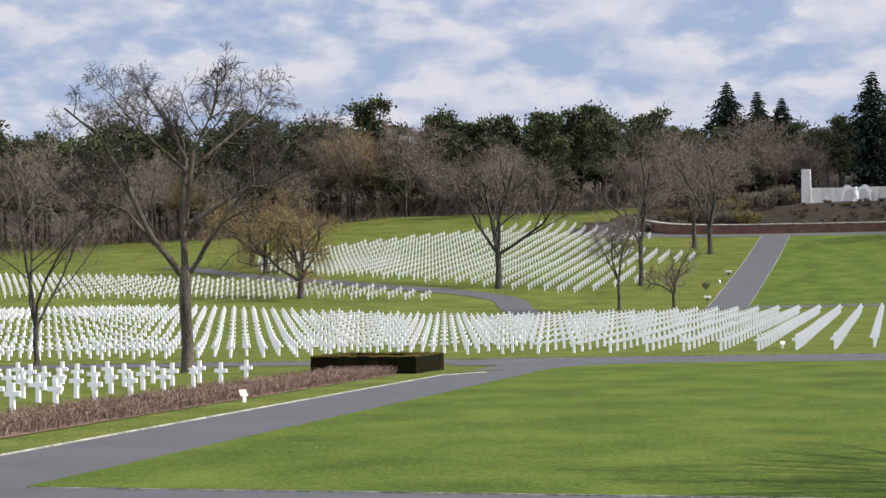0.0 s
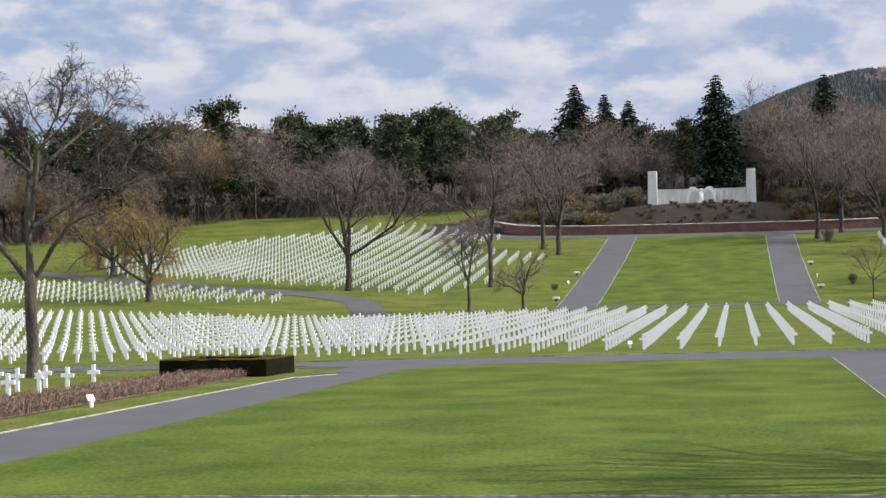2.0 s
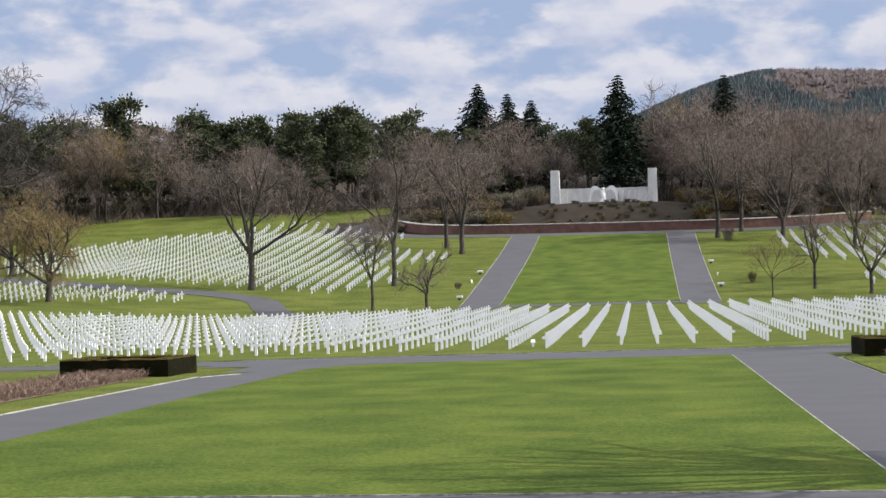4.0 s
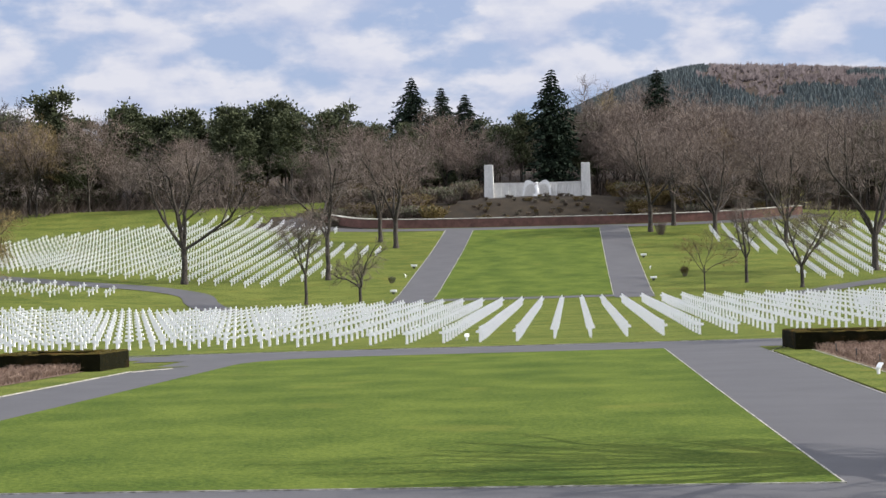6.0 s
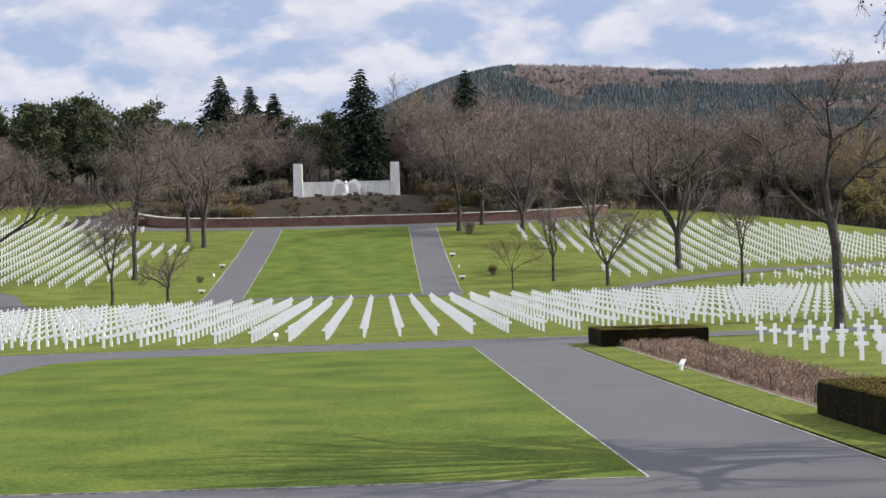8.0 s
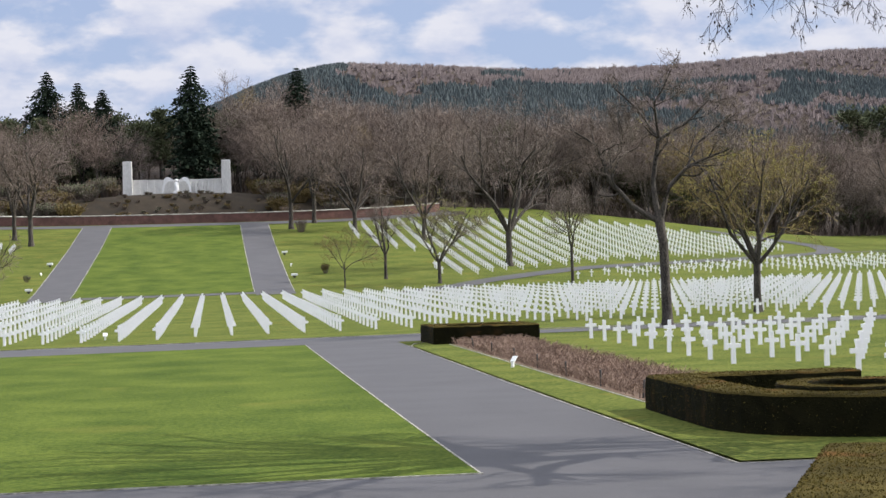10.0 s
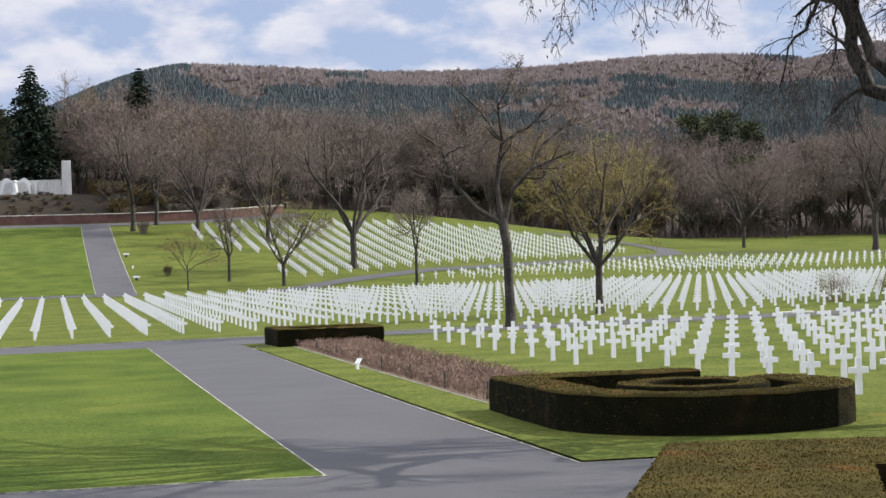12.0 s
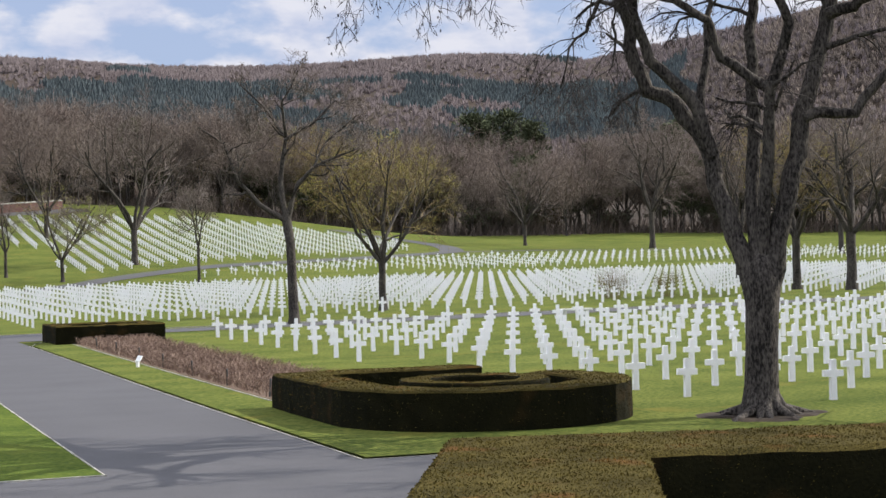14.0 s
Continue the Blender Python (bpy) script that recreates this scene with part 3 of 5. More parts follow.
# ---- trees ----
class Wood:
    """Collects tapered limbs and turns them into tubes."""

    def __init__(self, seed):
        self.rng, self.lines = random.Random(seed), {}

    def add(self, pts, radii, sides):
        self.lines.setdefault((len(pts), sides), []).append((pts, radii))

    def tubes(self, pick):
        verts, faces, base = [], [], 0
        for (n, k), rows in self.lines.items():
            if not pick(k):
                continue
            P = np.array([r[0] for r in rows], float)
            Rr = np.array([r[1] for r in rows], float)
            D = np.empty_like(P)
            D[:, 1:-1] = P[:, 2:] - P[:, :-2]
            D[:, 0], D[:, -1] = P[:, 1] - P[:, 0], P[:, -1] - P[:, -2]
            D /= np.linalg.norm(D, axis=2, keepdims=True) + 1e-9
            ref = np.where(np.abs(D[..., 2:3]) > 0.9, np.array([1.0, 0, 0]), np.array([0, 0, 1.0]))
            A = np.cross(D, ref)
            A /= np.linalg.norm(A, axis=2, keepdims=True) + 1e-9
            B = np.cross(D, A)
            t = np.arange(k) * 2 * math.pi / k
            if n == 2 and k == 3:
                foot = P[:, 0, None] + Rr[:, 0, None, None] * (A[:, 0, None] * np.cos(t)[:, None] + B[:, 0, None] * np.sin(t)[:, None])
                V = np.concatenate([foot, P[:, 1:2]], 1)
                k4 = base + 4 * np.arange(len(rows))[:, None]
                verts.append(V.reshape(-1, 3))
                faces += np.concatenate([k4 + o for o in ([0, 1, 3], [1, 2, 3], [2, 0, 3])]).tolist()
                base += 4 * len(rows)
                continue
            V = P[:, :, None] + Rr[:, :, None, None] * (A[:, :, None] * np.cos(t)[:, None] + B[:, :, None] * np.sin(t)[:, None])
            m = len(rows)
            idx_ = base + np.arange(m * n * k).reshape(m, n, k)
            nxt = np.roll(idx_, -1, axis=2)
            Q = np.stack([idx_[:, :-1], nxt[:, :-1], nxt[:, 1:], idx_[:, 1:]], -1).reshape(-1, 4)
            verts.append(V.reshape(-1, 3))
            faces += Q.tolist()
            base += m * n * k
        if not verts:
            return None
        return np.concatenate(verts), faces

    def limb(self, p, d, L, r, level, spec):
        rng = self.rng
        n = (7, 6, 5, 4, 3, 2)[min(level, 5)] if level < spec["levels"] else 2
        wob = spec["wobble"] * (1.0 if level else 0.35)
        pts, radii, q, d = [tuple(p)], [r], Vector(p), Vector(d).normalized()
        for i in range(1, n):
            d = (d + Vector((rng.gauss(0, wob), rng.gauss(0, wob), rng.gauss(0, wob) + spec["lift"][min(level, len(spec["lift"]) - 1)]))).normalized()
            q = q + d * L / (n - 1)
            pts.append(tuple(q))
            radii.append(max(r * (1 - (1 - spec["taper"]) * i / (n - 1)), spec["thin"] * 0.5))
        self.add(pts, radii, spec["sides"][min(level, 5)] if level < spec["twigs"] else 3)
        self.sprout(pts, radii, L, level, spec)

    def sprout(self, pts, radii, L, level, spec, start=None):
        rng = self.rng
        if level >= spec["levels"]:
            return
        n = spec["count"][min(level, len(spec["count"]) - 1)]
        s0 = spec["start"][min(level, len(spec["start"]) - 1)] if start is None else start
        turn = rng.uniform(0, 6.28)
        for c in range(n):
            u = s0 + (1 - s0) * (c + rng.random() * 0.8) / n
            k = min(int(u * (len(pts) - 1)), len(pts) - 2)
            w = u * (len(pts) - 1) - k
            a, b = Vector(pts[k]), Vector(pts[k + 1])
            d = (b - a).normalized()
            turn += 2.4 + rng.gauss(0, 0.5)
            side = d.orthogonal().normalized()
            side.rotate(Matrix.Rotation(turn, 3, d))
            ang = radians(rng.gauss(spec["angle"][min(level, len(spec["angle"]) - 1)], 9))
            way = d * math.cos(ang) + side * math.sin(ang)
            rr = (radii[k] * (1 - w) + radii[k + 1] * w) * spec["shrink"]
            ll = L * spec["ratio"][min(level, len(spec["ratio"]) - 1)] * rng.uniform(0.65, 1.15) * (1.15 - 0.55 * u)
            self.limb(a.lerp(b, w), way, ll, max(rr, spec["thin"]), level + 1, spec)


def spec(**k):
    base = dict(sides=(9, 7, 5, 4, 3, 3), levels=5, twigs=3, wobble=0.16, lift=(0.05, 0.09, 0.06, 0.03), taper=0.45, thin=0.012, count=(6, 5, 6, 6, 4), start=(0.45, 0.25, 0.2, 0.15),
                angle=(38, 42, 44, 46), shrink=0.6, ratio=(0.62, 0.62, 0.62, 0.68))
    base.update(k)
    return base


def finish_tree(top, w, twigs, bark, twig_mat, buds=0, bud_size=0.06, bud_mat=None):
    thick = w.tubes(lambda k: k > 3)
    fine = w.tubes(lambda k: k == 3)
    mesh_ob("trunk", *thick, bark, top, smooth=True)
    if fine:
        tagged(mesh_ob("twig_crown", *fine, twig_mat, top), kind="stuff")
    if buds and fine:
        rng = w.rng
        V = fine[0]
        verts, faces = [], []
        for i in range(buds):
            c = Vector(V[rng.randrange(len(V))]) + Vector((rng.gauss(0, .05), rng.gauss(0, .05), rng.gauss(0, .05)))
            a = Vector((rng.gauss(0, 1), rng.gauss(0, 1), rng.gauss(0, 1))).normalized() * bud_size
            b = a.orthogonal().normalized() * bud_size * 0.5
            k = len(verts)
            verts += [(c - a)[:], (c + b)[:], (c + a)[:], (c - b)[:]]
            faces.append((k, k + 1, k + 2, k + 3))
        tagged(mesh_ob("bud_cover", verts, faces, bud_mat or BUD, top), kind="stuff")


def bare_tree(x, y, h, label, seed, bark=BARK, twig=TWIG, trunk=0.22, r=None, buds=0, turn=0, lean=(0, 0), bud_size=0.06, bud_mat=None, **kw):
    top = thing("tree", x, y, label, "tree", turn=turn)
    s = spec(**kw)
    w = Wood(seed)
    r = r or h * 0.018
    rng = w.rng
    foot = Vector((0, 0, -0.15))
    fork = Vector((lean[0], lean[1], h * trunk))
    mid = [foot.lerp(fork, i / 5) + Vector((rng.gauss(0, .02), rng.gauss(0, .02), 0)) * h * 0.1 for i in range(6)]
    mid[0], mid[-1] = foot, fork
    w.add([tuple(p) for p in mid], [r * 1.5, r * 1.08, r, r * 0.97, r * 0.96, r * 1.0], 10)
    forks = kw.get("forks", 4)
    t0 = rng.uniform(0, 6.28)
    for i in range(forks):
        a = t0 + 6.28 * i / forks + rng.gauss(0, .25)
        out = math.tan(radians(rng.gauss(kw.get("open_angle", 30), 6)))
        if i == 0:
            out *= 0.25
        w.limb(fork - Vector((0, 0, r * 0.6)), Vector((math.cos(a) * out, math.sin(a) * out, 1)), h * (1 - trunk) * rng.uniform(0.75, 0.95), r * (0.72 if i == 0 else 0.58), 1, s)
    finish_tree(top, w, 3, bark, twig, buds, bud_size, bud_mat)
    return top


def pine(x, y, h, label, seed, mat=NEEDLE, low=0.45, wide=0.2):
    """A tall pine: bare lower trunk, and cushions of needles on short limbs above."""
    top = thing("pine_tree", x, y, label, "tree")
    w = Wood(seed)
    rng = w.rng
    w.add([(rng.gauss(0, .1) * i, rng.gauss(0, .1) * i, h * i / 5 - 0.2) for i in range(6)], [h * 0.016 * (1 - 0.14 * i) for i in range(6)], 6)
    verts, faces = [], []
    for i in range(26):
        u = low + (1 - low) * (i + rng.random()) / 26
        reach = h * wide * (1.0 - 0.65 * ((u - low) / (1 - low)) ** 1.6) * rng.uniform(0.35, 1.1)
        a = rng.uniform(0, 6.28)
        c = Vector((math.cos(a) * reach, math.sin(a) * reach, h * u + reach * 0.25))
        w.add([(0, 0, h * u - reach * 0.15), tuple(c * 0.5 + Vector((0, 0, h * u * 0.5 - reach * 0.05))), tuple(c)], [0.09, 0.06, 0.03], 4)
        size = h * 0.066 * rng.uniform(0.75, 1.35)
        for _ in range(190):
            d = Vector((rng.gauss(0, 1), rng.gauss(0, 1), rng.gauss(0, 0.6)))
            p = c + d * size * 0.62
            o = (d + Vector((0, 0, 0.7))).normalized() * size * rng.uniform(0.2, 0.38)
            s = o.orthogonal().normalized()
            s.rotate(Matrix.Rotation(rng.uniform(0, 6.28), 3, o.normalized()))
            s = s * size * 0.15
            k = len(verts)
            verts += [(p - s)[:], (p + s)[:], (p + o + s * 0.4)[:], (p + o - s * 0.4)[:]]
            faces.append((k, k + 1, k + 2, k + 3))
    t = w.tubes(lambda k: True)
    mesh_ob("trunk", *t, BARK, top, smooth=True)
    tagged(mesh_ob("needle_crown", verts, faces, mat, top), kind="stuff")
    return top


def spruce(x, y, h, label, seed, wide=0.2, mat=SPRUCE):
    """A narrow spruce with tiers of drooping sprays down to the ground."""
    top = thing("spruce_tree", x, y, label, "tree")
    w = Wood(seed)
    rng = w.rng
    w.add([(0, 0, h * i / 4 - 0.2) for i in range(5)], [h * 0.014 * (1.02 - 0.25 * i) for i in range(5)], 6)
    verts, faces = [], []
    tiers = 42
    for i in range(tiers):
        u = 0.06 + 0.93 * i / tiers
        reach = h * min(0.56 * (1 - u), wide) * rng.uniform(0.75, 1.15) + 0.15
        for j in range(18):
            a = rng.uniform(0, 6.28)
            L = reach * rng.uniform(0.55, 1.12)
            d = Vector((math.cos(a), math.sin(a), 0))
            for q in range(12):
                f = (q + rng.random()) / 12
                p = d * L * f + Vector((rng.gauss(0, .12) * L * f, rng.gauss(0, .12) * L * f, h * u - 0.33 * L * f * f))
                o = (d * rng.uniform(0.5, 1) + Vector((rng.gauss(0, .5), rng.gauss(0, .5), rng.gauss(-0.25, .25)))).normalized() * (0.26 + 0.10 * L) * rng.uniform(0.6, 1.2)
                s = o.orthogonal().normalized()
                s.rotate(Matrix.Rotation(rng.uniform(0, 6.28), 3, o.normalized()))
                s = s * o.length * 0.42
                k = len(verts)
                verts += [(p - s)[:], (p + s)[:], (p + o + s * 0.3)[:], (p + o - s * 0.3)[:]]
                faces.append((k, k + 1, k + 2, k + 3))
    mesh_ob("trunk", *w.tubes(lambda k: True), BARK, top, smooth=True)
    tagged(mesh_ob("needle_crown", verts, faces, mat, top), kind="stuff")
    return top


# single trees in the grounds
BARE = "bare grey-barked deciduous tree standing in grass"
bare_tree(-53.5, 106.5, 13.5, "slender bare tree with upright thin branches", 22, BARK, RED_TWIG, 0.18, 0.17, forks=4, open_angle=20, thin=0.013)
bare_tree(-80.3, 240.5, 13.2, "small willow-like tree with ochre twigs", 23, BARK, YELLOW_TWIG, 0.2, 0.42, forks=6, open_angle=58, lift=(0.05, 0.03, 0.03, 0.0), wobble=0.27, count=(6, 7, 7, 6, 4), thin=0.02)
bare_tree(-98.7, 277.7, 14.0, "small willow-like tree with ochre twigs", 24, BARK, YELLOW_TWIG, 0.2, 0.42, forks=6, open_angle=58, lift=(0.05, 0.03, 0.03, 0.0), wobble=0.27, count=(6, 7, 7, 6, 4), thin=0.02)
bare_tree(-105.8, 291, 14.5, "small willow-like tree with ochre twigs", 124, BARK, YELLOW_TWIG, 0.2, 0.42, forks=6, open_angle=55, lift=(0.05, 0.03, 0.03, 0.0), wobble=0.27, thin=0.022)
bare_tree(-56.3, 260.3, 20.9, "large bare tree with broad brown crown", 25, BARK, TWIG, 0.25, 0.44, forks=5, open_angle=30, thin=0.02)
bare_tree(-34.5, 233.4, 12.2, BARE, 26, BARK, TWIG, 0.32, 0.2, forks=4, open_angle=24, thin=0.016)
bare_tree(-35.9, 265.5, 20.4, BARE, 27, BARK, TWIG, 0.3, 0.34, forks=4, open_angle=22, thin=0.02)
bare_tree(-26.8, 228.3, 8.4, "small crooked bare tree with spreading branches", 28, BARK, TWIG, 0.28, 0.2, forks=5, open_angle=50, levels=4, count=(6, 6, 7, 6), thin=0.016, wobble=0.26)
bare_tree(-30.2, 311.8, 18.4, BARE, 29, BARK, RED_TWIG, 0.25, 0.42, forks=5, open_angle=32, thin=0.022)
bare_tree(-34, 322, 18.3, BARE, 30, BARK, RED_TWIG, 0.25, 0.38, forks=5, open_angle=30, thin=0.022)
bare_tree(14.5, 328.8, 19.4, BARE, 31, BARK, RED_TWIG, 0.25, 0.42, forks=5, open_angle=28, thin=0.022)
bare_tree(19.3, 339.2, 18.3, BARE, 32, BARK, RED_TWIG, 0.25, 0.4, forks=5, open_angle=28, thin=0.022)
bare_tree(25.6, 322.7, 16.2, BARE, 33, BARK, RED_TWIG, 0.22, 0.4, forks=5, open_angle=34, thin=0.022)
bare_tree(17.4, 238.8, 8.0, "slim young tree with upright twigs", 34, BARK, YELLOW_TWIG, 0.3, 0.1, forks=4, open_angle=30, levels=4, count=(6, 6, 7, 6), thin=0.014)
bare_tree(23.9, 249.5, 11.2, BARE, 35, BARK, TWIG, 0.3, 0.22, forks=4, open_angle=36, levels=4, count=(6, 6, 7, 6), thin=0.018)
bare_tree(30.3, 240.9, 12.2, "low spreading bare tree with long side branches", 36, BARK, TWIG, 0.24, 0.24, forks=5, open_angle=46, thin=0.016, buds=2500, bud_size=0.07)
bare_tree(43.4, 262.1, 23.0, "large bare tree with broad grey crown", 37, BARK, TWIG, 0.22, 0.46, forks=5, open_angle=32, thin=0.02)
bare_tree(45.6, 226.6, 13.2, BARE, 38, BARK, TWIG, 0.35, 0.2, forks=4, open_angle=28, thin=0.016)
bare_tree(36, 305.7, 17.3, BARE, 39, BARK, RED_TWIG, 0.22, 0.36, forks=5, open_angle=34, thin=0.022)
bare_tree(38.3, 124.2, 13.2, "round-crowned tree with fresh yellow-green buds", 41, BARK, YELLOW_TWIG, 0.26, 0.26, forks=6, open_angle=38, thin=0.012, buds=9000, bud_size=0.045)
bare_tree(76.4, 123.2, 15, BARE, 42, BARK, TWIG, 0.3, 0.4, forks=5, open_angle=34, thin=0.013)
bare_tree(75.3, 129.7, 14, BARE, 43, BARK, YELLOW_TWIG, 0.3, 0.34, forks=5, open_angle=30, thin=0.013, buds=5000, bud_size=0.05)
bare_tree(78.4, 145.2, 14, BARE, 44, BARK, TWIG, 0.3, 0.3, forks=4, open_angle=30, thin=0.014)
bare_tree(135.8, 282.2, 22.7, BARE, 45, BARK, TWIG, 0.28, 0.46, forks=5, open_angle=30, thin=0.022)
bare_tree(152.5, 248.7, 20.5, BARE, 46, BARK, TWIG, 0.28, 0.42, forks=5, open_angle=30, thin=0.022)
bare_tree(119.7, 300.9, 17.3, BARE, 47, BARK, RED_TWIG, 0.22, 0.28, forks=5, open_angle=36, thin=0.022)


def limbed_tree(x, y, turn, label, seed, trunk, limbs, sp, L, bark=BARK, twig=TWIG, roots=0, start=0.35, buds=0):
    """A tree whose main limbs are laid out one by one: (side, height) points, thickness at both ends, and depth."""
    top = thing("tree", x, y, label, "tree", turn=turn)
    w = Wood(seed)
    w.add([(px, 0, pz) for px, pz, _ in trunk], [r for _, _, r in trunk], 14)
    for limb, r0, r1, depth in limbs:
        n = len(limb)
        pts = []
        for i, (px, pz) in enumerate(limb):
            pts.append((px, depth * i / (n - 1), pz))
            if i < n - 1:
                qx, qz = limb[i + 1]
                pts.append(((px + qx) / 2 + w.rng.gauss(0, .03) * L * .3, depth * (i + .5) / (n - 1), (pz + qz) / 2 + w.rng.gauss(0, .02) * L * .3))
        m = len(pts)
        radii = [r0 + (r1 - r0) * i / (m - 1) for i in range(m)]
        w.add(pts, radii, 10)
        w.sprout(pts, radii, L, 1, sp, start=start)
    for i in range(roots):
        a = 6.28 * i / roots + w.rng.gauss(0, .15)
        q = w.rng.uniform(0.8, 1.35)
        w.add([(0.2 * math.cos(a), 0.2 * math.sin(a), 0.5), (0.45 * math.cos(a), 0.45 * math.sin(a), 0.18), (q * math.cos(a), q * math.sin(a), 0.0), (q * 1.3 * math.cos(a + .1), q * 1.3 * math.sin(a + .1), -0.08)], [0.18, 0.13, 0.07, 0.04], 7)
    finish_tree(top, w, 3, bark, twig, buds, 0.055, DARK_TWIG)
    return top


limbed_tree(-37.0, 91.5, 22, "tall bare tree with mossy trunk and wide vase crown", 21,
            [(0, -0.1, 0.42), (0, 0.5, 0.37), (0.0, 1.6, 0.33), (-0.1, 3.4, 0.32), (-0.1, 5.0, 0.33), (-0.1, 5.6, 0.24)],
            [([(-0.25, 5.2), (-1.8, 7.2), (-2.9, 9.6), (-3.6, 10.9), (-4.6, 12.8), (-6.4, 14.2)], 0.19, 0.05, -1.0),
             ([(-1.8, 7.2), (-3.2, 8.8), (-4.8, 9.3), (-6.2, 10.6)], 0.09, 0.03, 1.5),
             ([(-0.1, 5.5), (-0.2, 8.4), (0.0, 11.6), (-0.8, 13.4), (-2.2, 15.4)], 0.21, 0.05, 1.5),
             ([(0.0, 8.4), (0.4, 12.0), (1.4, 13.9), (1.7, 15.5)], 0.15, 0.04, -1.5),
             ([(0.1, 8.0), (2.1, 9.3), (4.3, 10.5), (5.6, 12.4), (7.9, 13.4)], 0.16, 0.04, 1.0),
             ([(0.2, 5.4), (1.0, 6.8), (2.4, 8.8), (3.6, 10.2), (3.4, 12.0)], 0.15, 0.04, -2.0),
             ([(-0.1, 11.0), (-2.4, 13.0), (-4.0, 14.9)], 0.1, 0.03, -2.2),
             ([(0.3, 11.0), (2.8, 13.2), (4.6, 14.8)], 0.1, 0.03, 2.2)],
            spec(levels=5, count=(6, 9, 7, 6, 4), thin=0.012, wobble=0.2, lift=(0.05, 0.05, 0.02, 0.0), ratio=(0.5, 0.56, 0.62, 0.72)), 5.4, MOSSY, DARK_TWIG)
limbed_tree(26.8, 105.0, -14, "tall bare tree with crooked open limbs", 40,
            [(0, -0.1, 0.42), (0, 0.5, 0.33), (-0.05, 2.4, 0.29), (-0.1, 4.8, 0.28), (-0.3, 6.2, 0.3), (-0.3, 6.6, 0.24)],
            [([(-0.35, 6.2), (-1.9, 7.2), (-3.2, 8.7), (-3.9, 10.8), (-5.4, 11.8)], 0.18, 0.04, -1.0),
             ([(-0.3, 6.3), (-0.6, 8.6), (-0.2, 11.2), (-1.4, 13.0), (-2.9, 14.5)], 0.19, 0.04, 1.2),
             ([(-0.2, 6.3), (0.4, 8.3), (1.4, 9.3), (2.8, 9.9), (4.2, 10.4)], 0.18, 0.04, -1.4),
             ([(-0.3, 11.0), (1.4, 12.0), (2.8, 13.4), (3.6, 13.2)], 0.11, 0.03, 1.0),
             ([(1.4, 9.3), (2.2, 10.9), (3.6, 12.0), (4.9, 12.2)], 0.1, 0.03, 1.6),
             ([(-0.2, 11.2), (-0.4, 13.2), (0.6, 15.0)], 0.1, 0.03, -1.6),
             ([(-3.2, 8.7), (-2.4, 10.6), (-2.6, 12.4)], 0.09, 0.03, 1.4)],
            spec(levels=5, count=(6, 8, 6, 6, 4), thin=0.013, wobble=0.26, lift=(0.05, 0.05, 0.03, 0.02), ratio=(0.5, 0.56, 0.6, 0.68)), 4.4)
